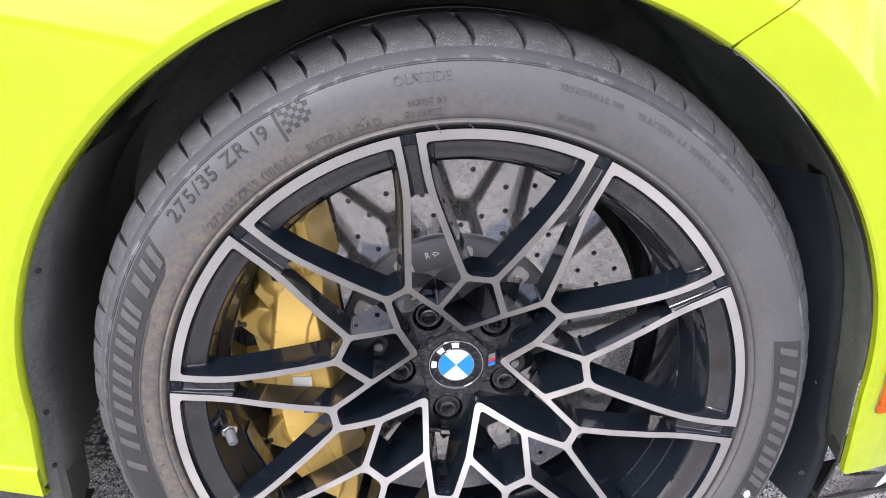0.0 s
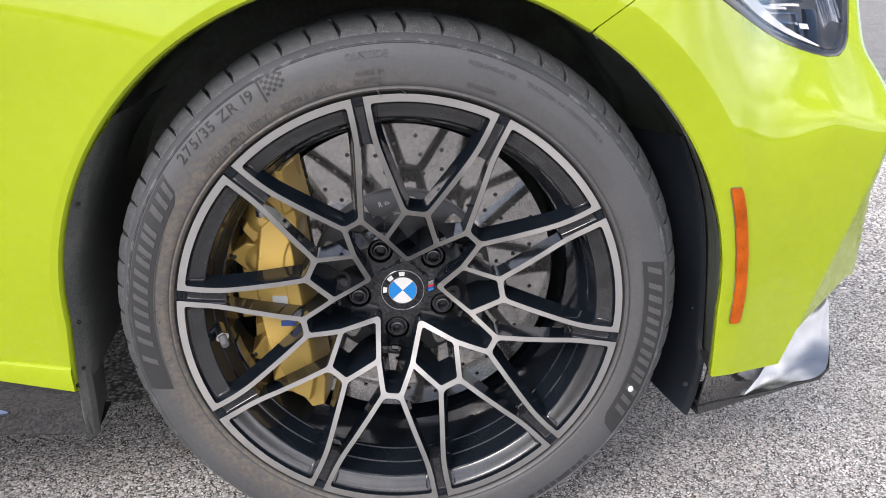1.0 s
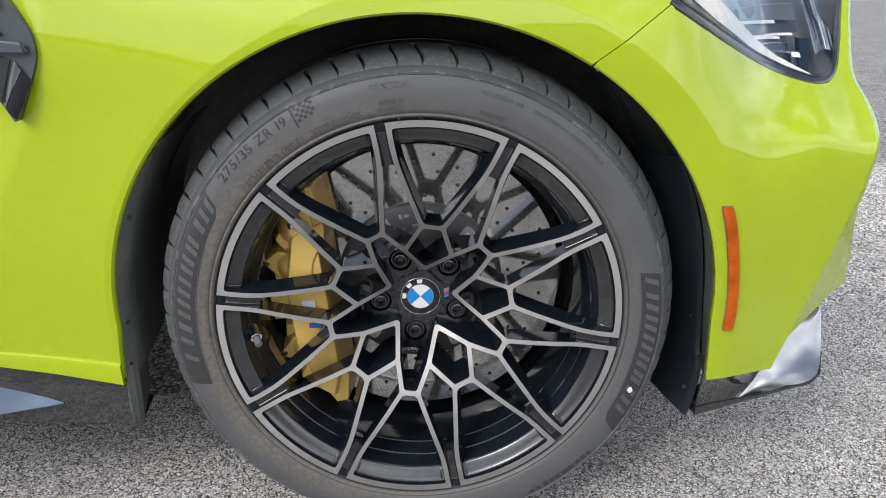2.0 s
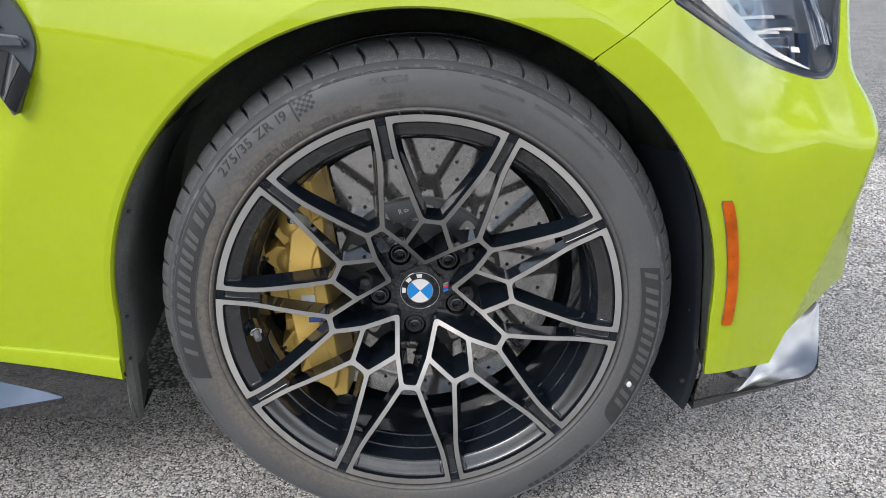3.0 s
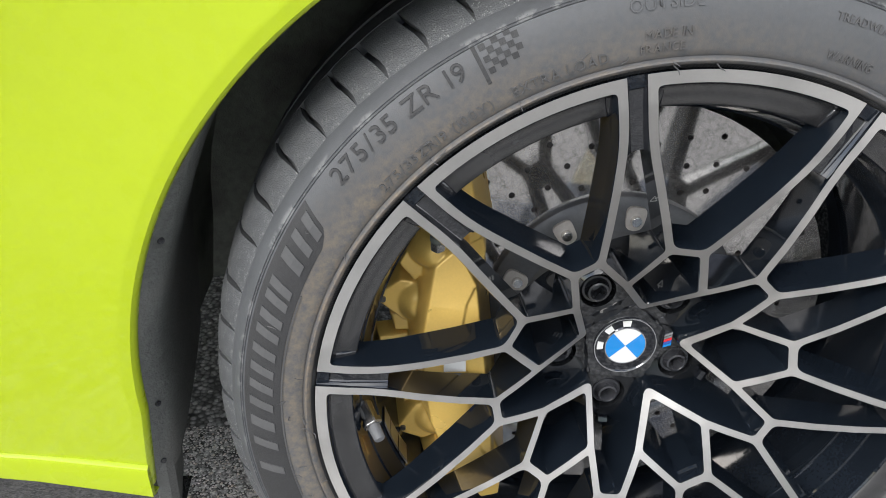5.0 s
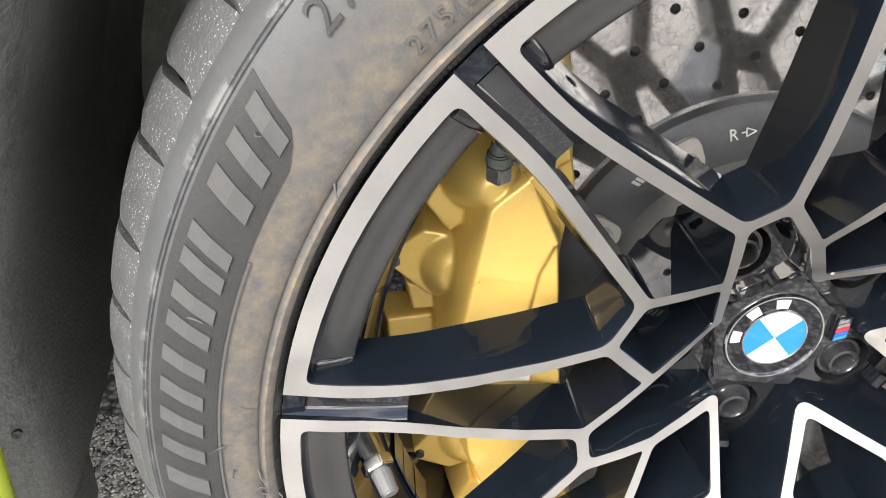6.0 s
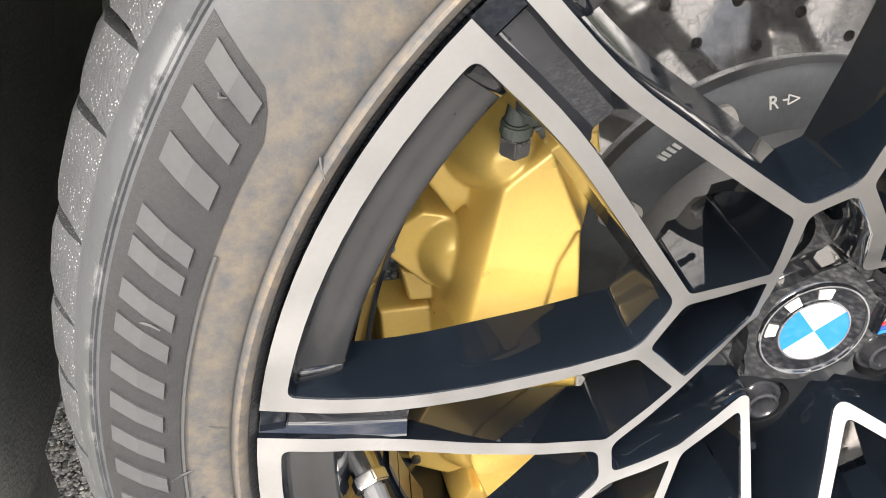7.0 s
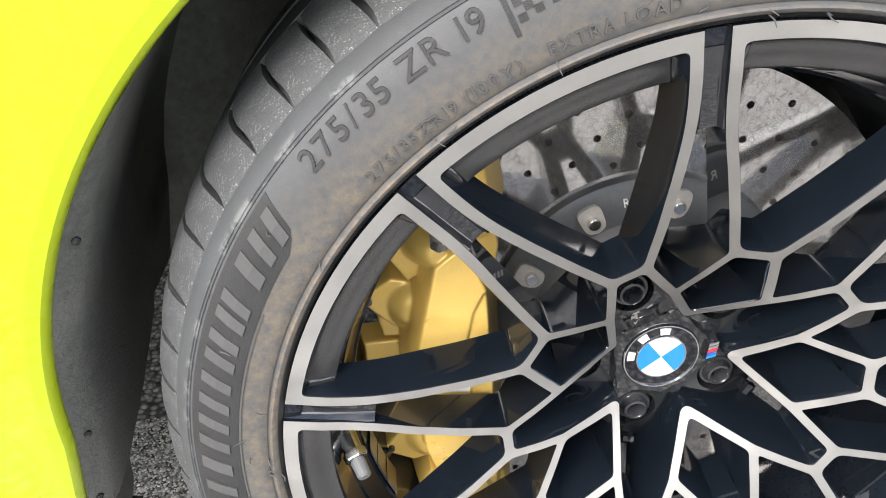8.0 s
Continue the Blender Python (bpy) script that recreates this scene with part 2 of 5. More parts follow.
def tread_material():
    """Worn rubber with clumps of tiny pale specks."""
    m = material("tread_rubber", (0.070, 0.073, 0.077), 0.6, 0.0, 0.0, 500.0, 0.2, 0.40, 900.0)
    n, l = m.node_tree.nodes, m.node_tree.links
    p = n["Principled BSDF"]
    t = n.new("ShaderNodeTexCoord")
    v = n.new("ShaderNodeTexVoronoi")
    v.inputs["Scale"].default_value = 1250.0
    sep = n.new("ShaderNodeSeparateColor")
    l.new(t.outputs["Object"], v.inputs["Vector"])
    l.new(v.outputs["Color"], sep.inputs["Color"])
    a = n.new("ShaderNodeMath")
    a.operation = "GREATER_THAN"
    a.inputs[1].default_value = 0.78
    b = n.new("ShaderNodeMath")
    b.operation = "LESS_THAN"
    b.inputs[1].default_value = 0.36
    c = n.new("ShaderNodeMath")
    c.operation = "MULTIPLY"
    l.new(sep.outputs["Red"], a.inputs[0])
    l.new(v.outputs["Distance"], b.inputs[0])
    clump = n.new("ShaderNodeTexNoise")
    clump.inputs["Scale"].default_value, clump.inputs["Detail"].default_value = 150.0, 3.0
    l.new(t.outputs["Object"], clump.inputs["Vector"])
    cm = n.new("ShaderNodeMath")
    cm.operation = "GREATER_THAN"
    cm.inputs[1].default_value = 0.44
    l.new(clump.outputs["Fac"], cm.inputs[0])
    d = n.new("ShaderNodeMath")
    d.operation = "MULTIPLY"
    l.new(a.outputs[0], d.inputs[0])
    l.new(cm.outputs[0], d.inputs[1])
    l.new(d.outputs[0], c.inputs[0])
    l.new(b.outputs[0], c.inputs[1])
    mx = n.new("ShaderNodeMix")
    mx.data_type = "RGBA"
    mx.inputs["B"].default_value = (0.33, 0.33, 0.325, 1)
    l.new(p.inputs["Base Color"].links[0].from_socket, mx.inputs["A"])
    l.new(c.outputs[0], mx.inputs["Factor"])
    l.new(mx.outputs["Result"], p.inputs["Base Color"])
    return m


RUBBER, TREAD = tyre_material(), tread_material()


def asphalt_material():
    m = bpy.data.materials.new("asphalt")
    m.use_nodes = True
    n, l = m.node_tree.nodes, m.node_tree.links
    p = n["Principled BSDF"]
    p.inputs["Roughness"].default_value = 0.8
    t = n.new("ShaderNodeTexCoord")
    v = n.new("ShaderNodeTexVoronoi")
    v.inputs["Scale"].default_value = 130.0
    big = n.new("ShaderNodeTexNoise")
    big.inputs["Scale"].default_value, big.inputs["Detail"].default_value = 3.0, 6.0
    for q in (v, big):
        l.new(t.outputs["Object"], q.inputs["Vector"])
    sep = n.new("ShaderNodeSeparateColor")
    l.new(v.outputs["Color"], sep.inputs["Color"])
    cr = n.new("ShaderNodeValToRGB")
    e = cr.color_ramp.elements
    e[0].position, e[0].color = 0.0, (0.17, 0.165, 0.16, 1)
    e[1].position, e[1].color = 1.0, (0.62, 0.606, 0.59, 1)
    mid = cr.color_ramp.elements.new(0.55)
    mid.color = (0.36, 0.352, 0.343, 1)
    l.new(sep.outputs["Red"], cr.inputs["Fac"])
    edge = n.new("ShaderNodeMapRange")
    edge.inputs["From Min"].default_value, edge.inputs["From Max"].default_value = 0.72, 0.30
    edge.inputs["To Min"].default_value, edge.inputs["To Max"].default_value = 0.16, 1.0
    l.new(v.outputs["Distance"], edge.inputs["Value"])
    bigr = n.new("ShaderNodeMapRange")
    bigr.inputs["From Min"].default_value, bigr.inputs["From Max"].default_value = 0.3, 0.7
    bigr.inputs["To Min"].default_value, bigr.inputs["To Max"].default_value = 0.8, 1.15
    l.new(big.outputs["Fac"], bigr.inputs["Value"])
    mm = n.new("ShaderNodeMath")
    mm.operation = "MULTIPLY"
    l.new(edge.outputs["Result"], mm.inputs[0])
    l.new(bigr.outputs["Result"], mm.inputs[1])
    mul = n.new("ShaderNodeMix")
    mul.data_type, mul.blend_type = "RGBA", "MULTIPLY"
    mul.inputs["Factor"].default_value = 1.0
    l.new(cr.outputs["Color"], mul.inputs["A"])
    l.new(mm.outputs[0], mul.inputs["B"])
    l.new(mul.outputs["Result"], p.inputs["Base Color"])
    bp = n.new("ShaderNodeBump")
    bp.inputs["Strength"].default_value, bp.inputs["Distance"].default_value = 0.9, 0.004
    l.new(edge.outputs["Result"], bp.inputs["Height"])
    l.new(bp.outputs["Normal"], p.inputs["Normal"])
    return m


ASPHALT = asphalt_material()


# ---- building helpers ----
def mesh_object(name, bm, mat, smooth=True):
    bmesh.ops.recalc_face_normals(bm, faces=bm.faces)
    me = bpy.data.meshes.new(name)
    bm.to_mesh(me)
    bm.free()
    me.materials.append(mat)
    if smooth:
        me.shade_smooth()
    return new(name, me)


def part(name, bm, mat, parent, label="", smooth=True, sharp=35.0):
    """Links a bmesh as one mesh object under a thing or part."""
    ob = mesh_object(name, bm, mat, smooth)
    if smooth:
        ob.data.set_sharp_from_angle(angle=radians(sharp))
    ob.parent = parent
    return tagged(ob, label)


ZC = 0.328


def W(r, a, y):
    """A place by radius and degrees round the wheel's axis."""
    return Vector((r * math.cos(radians(a)), y, ZC + r * math.sin(radians(a))))


def revolve(profile, n=96, a0=0.0, a1=360.0, floor=None):
    """A bmesh of (radius, y) rows turned round the wheel's axis."""
    bm = bmesh.new()
    full = abs(a1 - a0 - 360.0) < 1e-6
    cols = []
    for i in range(n if full else n + 1):
        a = a0 + (a1 - a0) * i / n
        col = []
        for r, y in profile:
            v = W(r, a, y)
            if floor is not None and v.z < floor:
                v.z = floor
            col.append(bm.verts.new(v))
        cols.append(col)
    for i in range(n):
        p, q = cols[i], cols[(i + 1) % len(cols)]
        for j in range(len(profile) - 1):
            bm.faces.new((p[j], p[j + 1], q[j + 1], q[j]))
    return bm


def prism(pts, axis, lo, hi, bevel=0.0):
    """A bmesh of a flat outline pushed along x, y or z from lo to hi."""
    bm = bmesh.new()

    def at(p, h):
        return {"x": (h, p[0], p[1]), "y": (p[0], h, p[1]), "z": (p[0], p[1], h)}[axis]
    a = [bm.verts.new(at(p, lo)) for p in pts]
    b = [bm.verts.new(at(p, hi)) for p in pts]
    bm.faces.new(a)
    bm.faces.new(b)
    for i in range(len(pts)):
        j = (i + 1) % len(pts)
        bm.faces.new((a[i], a[j], b[j], b[i]))
    if bevel:
        bmesh.ops.bevel(bm, geom=bm.edges[:], offset=bevel, segments=2, affect="EDGES", clamp_overlap=True)
    return bm


def grid(rows):
    """A bmesh sheet through rows of places."""
    bm = bmesh.new()
    vs = [[bm.verts.new(p) for p in row] for row in rows]
    for r0, r1 in zip(vs, vs[1:]):
        for i in range(len(r0) - 1):
            bm.faces.new((r0[i], r0[i + 1], r1[i + 1], r1[i]))
    return bm


def thicken(bm, dv):
    """Gives a sheet depth: a second sheet, shifted by dv, and walls at the rim."""
    res = bmesh.ops.extrude_face_region(bm, geom=bm.faces[:] + bm.edges[:] + bm.verts[:])
    bmesh.ops.translate(bm, verts=[g for g in res["geom"] if isinstance(g, bmesh.types.BMVert)], vec=dv)
    return bm


def cylinder(base, tip, r0, r1, n=16, bevel=0.0):
    bm = bmesh.new()
    d = Vector(tip) - Vector(base)
    bmesh.ops.create_cone(bm, cap_ends=True, segments=n, radius1=r0, radius2=r1, depth=d.length)
    if bevel:
        bmesh.ops.bevel(bm, geom=bm.edges[:], offset=bevel, segments=2, affect="EDGES", clamp_overlap=True)
    m = Matrix.Translation((Vector(base) + Vector(tip)) / 2) @ d.to_track_quat("Z", "Y").to_matrix().to_4x4()
    bmesh.ops.transform(bm, matrix=m, verts=bm.verts)
    return bm


def merge(bm, other):
    me = bpy.data.meshes.new("piece")
    other.to_mesh(me)
    other.free()
    bm.from_mesh(me)
    bpy.data.meshes.remove(me)
    return bm


def lathe(base, rows, n=24):
    """A turned shape at base: rows of radius and height towards the viewer's side of the wheel."""
    bm = bmesh.new()
    rings = [[bm.verts.new(Vector(base) + Vector((r * math.cos(2 * math.pi * i / n), -h, r * math.sin(2 * math.pi * i / n)))) for i in range(n)] for r, h in rows]
    for a, b in zip(rings, rings[1:]):
        for i in range(n):
            bm.faces.new((a[i], a[(i + 1) % n], b[(i + 1) % n], b[i]))
    bmesh.ops.remove_doubles(bm, verts=bm.verts, dist=1e-6)
    return bm


# flat outlines in the wheel's plane, as (u, w) from its centre
def polar(r, a):
    return np.array((r * math.cos(radians(a)), r * math.sin(radians(a))))


def inset(pts, widths):
    """Moves each edge of a counter-clockwise outline inward by its width."""
    out, n = [], len(pts)
    for i in range(n):
        a, b, c = pts[i - 1], pts[i], pts[(i + 1) % n]
        d0, d1 = (b - a) / np.linalg.norm(b - a), (c - b) / np.linalg.norm(c - b)
        n0, n1 = np.array((-d0[1], d0[0])), np.array((-d1[1], d1[0]))
        w0, w1 = widths[i - 1], widths[i]
        det = d0[0] * -d1[1] + d0[1] * d1[0]
        p0, p1 = a + n0 * w0, b + n1 * w1
        if abs(det) < 0.02:
            out.append(b + (n0 * w0 + n1 * w1) / 2)
        else:
            k = np.linalg.solve(np.array(((d0[0], -d1[0]), (d0[1], -d1[1]))), p1 - p0)
            out.append(p0 + d0 * k[0])
    return out


def rounded(pts, radii, steps=4):
    """Rounds the corners of an outline; radii one for each corner."""
    out, n = [], len(pts)
    for i in range(n):
        a, b, c = pts[i - 1], pts[i], pts[(i + 1) % n]
        e0, e1 = a - b, c - b
        l0, l1 = np.linalg.norm(e0), np.linalg.norm(e1)
        t = min(radii[i], l0 * 0.45, l1 * 0.45)
        if t < 1e-5:
            out.append(b)
            continue
        p, q = b + e0 / l0 * t, b + e1 / l1 * t
        for s in range(steps + 1):
            k = s / steps
            out.append((1 - k) ** 2 * p + 2 * k * (1 - k) * b + k * k * q)
    return out


def resample(pts, step=0.006):
    out, n = [], len(pts)
    for i in range(n):
        a, b = pts[i], pts[(i + 1) % n]
        k = max(1, int(math.ceil(np.linalg.norm(b - a) / step)))
        out += [a + (b - a) * s / k for s in range(k)]
    return out


def grown(pts, d):
    """Each place of a counter-clockwise outline moved inward by d along its own normal."""
    out, n = [], len(pts)
    for i in range(n):
        t = pts[(i + 1) % n] - pts[i - 1]
        t = t / max(np.linalg.norm(t), 1e-9)
        out.append(pts[i] + np.array((-t[1], t[0])) * d)
    return out


def fill(loops, height):
    """A bmesh face between outlines, lying at y = height(radius)."""
    bm = bmesh.new()
    for loop in loops:
        vs = [bm.verts.new((p[0], 0.0, p[1])) for p in loop]
        for i in range(len(vs)):
            bm.edges.new((vs[i], vs[(i + 1) % len(vs)]))
    bmesh.ops.triangle_fill(bm, use_beauty=True, use_dissolve=False, edges=bm.edges[:], normal=(0, -1, 0))
    for v in bm.verts:
        v.co.y = height(math.hypot(v.co.x, v.co.z))
        v.co.z += ZC
    return bm


def walls(loops, deeper, height, low):
    """The side walls from each outline down to its deeper one."""
    bm = bmesh.new()
    for lp, dp in zip(loops, deeper):
        top = [bm.verts.new((p[0], height(math.hypot(*p)), ZC + p[1])) for p in lp]
        bot = [bm.verts.new((p[0], low(math.hypot(*p)), ZC + p[1])) for p in dp]
        for i in range(len(lp)):
            j = (i + 1) % len(lp)
            bm.faces.new((top[i], top[j], bot[j], bot[i]))
    return bm


# ---- ground ----
bm = bmesh.new()
for ring, (r0, r1) in enumerate(((0.0, 1.5), (1.5, 6.0), (6.0, 60.0), (60.0, 3000.0))):
    n = 48
    for i in range(n):
        a, b = 2 * math.pi * i / n, 2 * math.pi * (i + 1) / n
        q = [(r1 * math.cos(a), r1 * math.sin(a), 0), (r1 * math.cos(b), r1 * math.sin(b), 0)]
        if r0:
            q += [(r0 * math.cos(b), r0 * math.sin(b), 0), (r0 * math.cos(a), r0 * math.sin(a), 0)]
        else:
            q += [(0, 0, 0)]
        bm.faces.new([bm.verts.new(p) for p in q])
bmesh.ops.remove_doubles(bm, verts=bm.verts, dist=1e-5)
ground = mesh_object("ground", bm, ASPHALT, False)
tagged(ground, "grey asphalt car park with coarse pale stones", "ground", kind="structure")

# added unseen dark ring: blocks the lowest sky and gives reflections a horizon
rt = random.Random(8)
bm = bmesh.new()
cols = []
for i in range(900):
    a = 2 * math.pi * i / 900
    h = 2.6 + 0.5 * math.sin(5 * a + 1) + 0.3 * math.sin(17 * a) + 0.2 * math.sin(41 * a + 2) + 0.2 * math.sin(97 * a)
    d = 70 + rt.uniform(-1, 1)
    cols.append([bm.verts.new((math.cos(a) * (d + k), math.sin(a) * (d + k), z)) for k, z in ((0, -0.2), (-1.5, h * 0.4), (0.5, h * 0.8), (2.5, h))])
for i in range(900):
    p, q = cols[i], cols[(i + 1) % 900]
    for j in range(3):
        bm.faces.new((p[j], p[j + 1], q[j + 1], q[j]))
HORIZON_RING = material("horizon_green", (0.045, 0.065, 0.03), 0.8, 0.0, 0.0, 3.0, 0.6)
tagged(mesh_object("backdrop", bm, HORIZON_RING, False), "unseen dark green ring added as a low horizon for reflections", "backdrop", kind="structure")

# ---- the car ----
car = tagged(new("car"), "bright yellow-green coupe parked on grey asphalt", "car")

# body side: lip of the wheel arch, and how far out the panels stand
AX, AZ, AR = -0.006, 0.3195, 0.3860


def smooth(a, b, x):
    t = min(1.0, max(0.0, (x - a) / (b - a)))
    return t * t * (3 - 2 * t)


def lip_at(k):
    """Places along the arch: k in degrees, over 180 or under 0 for the straight legs."""
    if k > 180:
        f = (k - 180) / 30.0
        return np.array((AX - AR - 0.010 * f, AZ - 0.085 * f))
    if k < 0:
        f = -k / 30.0
        return np.array((AX + AR + 0.008 * f, AZ - 0.097 * f))
    return np.array((AX + AR * math.cos(radians(k)), AZ + AR * math.sin(radians(k))))


SOFTEN = np.linspace(-0.030, 0.030, 13)


def corner(z):
    """How far ahead the side runs before it turns the bumper's corner."""
    return float(np.interp(z + SOFTEN * 0.4, (0.22, 0.281, 0.354, 0.418, 0.48, 0.52, 0.550, 0.575, 0.590, 0.604, 0.615, 0.645, 0.683, 0.76), (0.485, 0.503, 0.524, 0.542, 0.560, 0.569, 0.575, 0.576, 0.573, 0.568, 0.565, 0.575, 0.592, 0.640)).mean())


def crease(turn):
    """How far from the arch its flat border ends, by the angle round the arch."""
    soft = smooth(62, 125, turn)
    return (0.0425 - 0.009 * smooth(35, 12, turn)) * (1 - soft) + 0.008 * soft


def scoop(s, z):
    """Hollow of the fender behind a line that falls from the tip of the vent to the sill."""
    side = 0.875 * (float(np.interp(z, (0.343, 0.370, 0.417, 0.467, 0.510, 0.586, 0.664), (-0.572, -0.560, -0.539, -0.515, -0.493, -0.450, -0.420))) - s)
    low = z - 0.344
    t = 0.5 * (side + low - math.sqrt((side - low) ** 2 + 0.020 ** 2))
    t = 0.5 * (t + math.sqrt(t * t + 0.004 ** 2))
    return 0.030 * (1 - math.exp(-t / 0.070))


def body(s, z):
    """The place on the car's side, s metres ahead of the wheel along the skin."""
    d = max(0.0, math.hypot(s - AX, max(z - AZ, 0.0)) - AR)
    base = float(np.interp(z + SOFTEN, (0.14, 0.23, 0.4, 0.585, 0.667, 0.70, 0.73, 0.76, 0.80, 0.86, 0.92), (0.06, 0.046, 0.028, 0.011, 0.0, 0.001, 0.006, 0.015, 0.034, 0.068, 0.115)).mean())
    turn = math.degrees(math.atan2(max(z - AZ, 0.0), s - AX))
    soft = smooth(62, 125, turn)
    d0, run = crease(turn), 0.085 * (1 - soft) + 0.17 * soft
    u = min(1.0, max(0.0, (d - d0) / run))
    full = float(np.interp(z, (0.23, 0.5, 0.7), (0.010, 0.016, 0.020)))
    share = (0.30 + 0.55 * smooth(12, 36, turn)) * (1 - soft) + soft
    flare = full * (1 - share) + full * share * (1 - u) ** 2
    y = base - flare - 0.016 * smooth(0.15, 0.35, s)
    y += scoop(s, z)
    c = corner(z)
    if s > 0.36:
        t = min(s, c) - 0.36
        y += 0.25 * (math.sqrt(t * t + 0.0009) - 0.03)
    # shoulder under the lamp
    w = smooth(0.27, 0.49, s)
    if w > 0:
        zk = 0.600 - 0.046 * smooth(0.27, 0.47, s) - 0.016 * smooth(0.48, 0.57, s)
        k = 0.055 - 0.043 * smooth(0.36, 0.50, s)
        y += 1.15 * w * 0.5 * ((z - zk) + math.sqrt((z - zk) ** 2 + k * k) - k * 0.3)
    x = s
    if s > c:
        e, x = s - c, c
        face = max(0.012, (0.593 - c + 0.63 * (y - 0.09)) / 0.439) if z < 0.556 else 0.012
        th0, th1 = math.atan(0.24), radians(36 + 8 * smooth(0.46, 0.53, z))
        for i in range(16):
            p = e * (i + 0.5) / 16
            th = th0 + (th1 - th0) * smooth(0.0, 0.005, p) + (radians(84) - th1) * smooth(face, face + 0.012, p)
            x += e / 16 * math.cos(th)
            y += e / 16 * math.sin(th)
    return Vector((x, y, z))


OFF = (0.0, 0.004, 0.010, 0.018, 0.028, 0.036, 0.0425)
OUT = (0.002, 0.005, 0.010, 0.017, 0.025, 0.035, 0.046, 0.058, 0.07, 0.082, 0.094, 0.106, 0.118, 0.126, 0.134, 0.142, 0.150, 0.158, 0.166, 0.175, 0.185, 0.195, 0.205, 0.215, 0.225, 0.235, 0.245, 0.255, 0.265, 0.28, 0.295, 0.31, 0.33, 0.36, 0.40, 0.47, 0.55)
# borders of the headlight on the skin
RIM_S = (0.278, 0.2880, 0.3120, 0.3540, 0.4030, 0.4480, 0.481, 0.5070, 0.5260, 0.5420, 0.5540, 0.5680, 0.5850, 0.617)
RIM_Z = (0.7100, 0.7040, 0.6900, 0.6675, 0.6440, 0.6250, 0.6140, 0.6086, 0.6089, 0.616, 0.6286, 0.6525, 0.6843, 0.735)


def panel(keys):
    rows = []
    for k in keys:
        p = lip_at(k)
        turn = float(np.interp(k, (0, 58.0, 58.5, 90, 180), (0, 37, 37, 90, 180)))
        dr = np.array((math.cos(radians(turn)), math.sin(radians(turn))))
        row = []
        lip3 = body(*p)
        inward = np.array((AX - p[0], (AZ - p[1]) if 0 <= k <= 180 else 0.0))
        inward = inward / np.linalg.norm(inward)
        row.append(lip3 + Vector((inward[0] * 0.003, 0.024, inward[1] * 0.003)))
        row.append(lip3 + Vector((inward[0] * 0.003, 0.006, inward[1] * 0.003)))
        row.append(lip3 + Vector((inward[0] * 0.002, 0.002, inward[1] * 0.002)))
        edge = crease(min(k, 180)) / max(0.5, math.cos(radians(k - turn)))
        for d in [o * edge / 0.0425 for o in OFF] + [edge + o for o in OUT]:
            q = p + dr * d + np.array((0.0, 0.15 * d * max(0.0, k - 180) / 30.0))
            row.append(body(q[0], min(q[1], 0.93)))
        rows.append(row)
    return grid(rows)


fender = part("front_fender", thicken(panel([210, 200, 190] + [180 - i * 1.8 for i in range(67)] + [58.36]), (0, 0.0015, 0)), PAINT, car, "glossy yellow-green front fender")
def bumper_field(z0, z1, n):
    rows = []
    for i in range(n + 1):
        z = z0 + (z1 - z0) * i / n
        if z < AZ:
            s0, inw = lip_at(-30 * (AZ - z) / 0.097)[0], np.array((-1.0, 0.0))
        elif z < 0.6477:
            s0 = AX + math.sqrt(AR * AR - (z - AZ) ** 2)
            inw = np.array((AX - s0, AZ - z)) / AR
        else:
            s0 = 0.1971 + (z - 0.6477) / math.tan(radians(37)) + 0.0014
            inw = np.array((-0.3, 0.2))
        s1 = corner(z) if z1 < 0.61 else max(s0 + 0.002, float(np.interp(-z, [-q for q in RIM_Z[:8]], RIM_S[:8])))
        sc = s0 + 0.035
        for turns in range(6):
            ang = math.degrees(math.atan2(max(z - AZ, 0.0), sc - AX))
            sc = AX + math.sqrt(max(1e-6, (AR + crease(ang)) ** 2 - max(z - AZ, 0.0) ** 2))
        sc = min(max(sc, s0 + 0.0005), s1 - 0.0005)
        start = body(s0, z)
        row = [start + Vector((inw[0] * 0.001, 0.010, inw[1] * 0.001)), start + Vector((inw[0] * 0.002, 0.005, inw[1] * 0.002)), start + Vector((inw[0] * 0.002, 0.002, inw[1] * 0.002))]
        row += [body(s0 + (sc - s0) * (j / 8.0), z) for j in range(9)]
        row += [body(sc + (s1 - sc) * (j / 44.0) ** 1.25, z) for j in range(1, 45)]
        if z1 < 0.61:
            for e in (0.002, 0.004, 0.006, 0.008, 0.012, 0.018, 0.025, 0.033, 0.042, 0.052, 0.062, 0.072, 0.082, 0.09, 0.098, 0.106, 0.115, 0.125, 0.14, 0.17, 0.22):
                zz = max(z, 0.272 + 0.60 * min(e, 0.085))
                row.append(body(corner(zz) + e, zz))
        rows.append(row)
    return grid(rows)


bm = bumper_field(0.222, 0.6086, 76)
merge(bm, bumper_field(0.6086, 0.7100, 24))
bmesh.ops.dissolve_degenerate(bm, edges=bm.edges[:], dist=1e-5)
bumper = part("front_bumper", thicken(bm, (0, 0.0015, 0)), PAINT, car, "glossy yellow-green bumper corner", sharp=28)

# ledge under the fender
rows = []
for i in range(9):
    x = -0.398 - i * 0.09
    up, low = 0.0098 * i, 0.0145 * i
    y0 = body(x, 0.25)[1]
    rows.append([Vector((x, y0 - 0.001, 0.262 + up)), Vector((x, y0 - 0.005, 0.2595 + up)), Vector((x, y0 - 0.006, 0.256 + up)), Vector((x, y0 - 0.004, 0.230 + low)), Vector((x, y0 + 0.006, 0.226 + low)), Vector((x, y0 + 0.03, 0.226 + low))])
part("sill_edge", thicken(grid(rows), (0, 0.006, 0)), PAINT, car, "yellow-green sill edge under the fender")

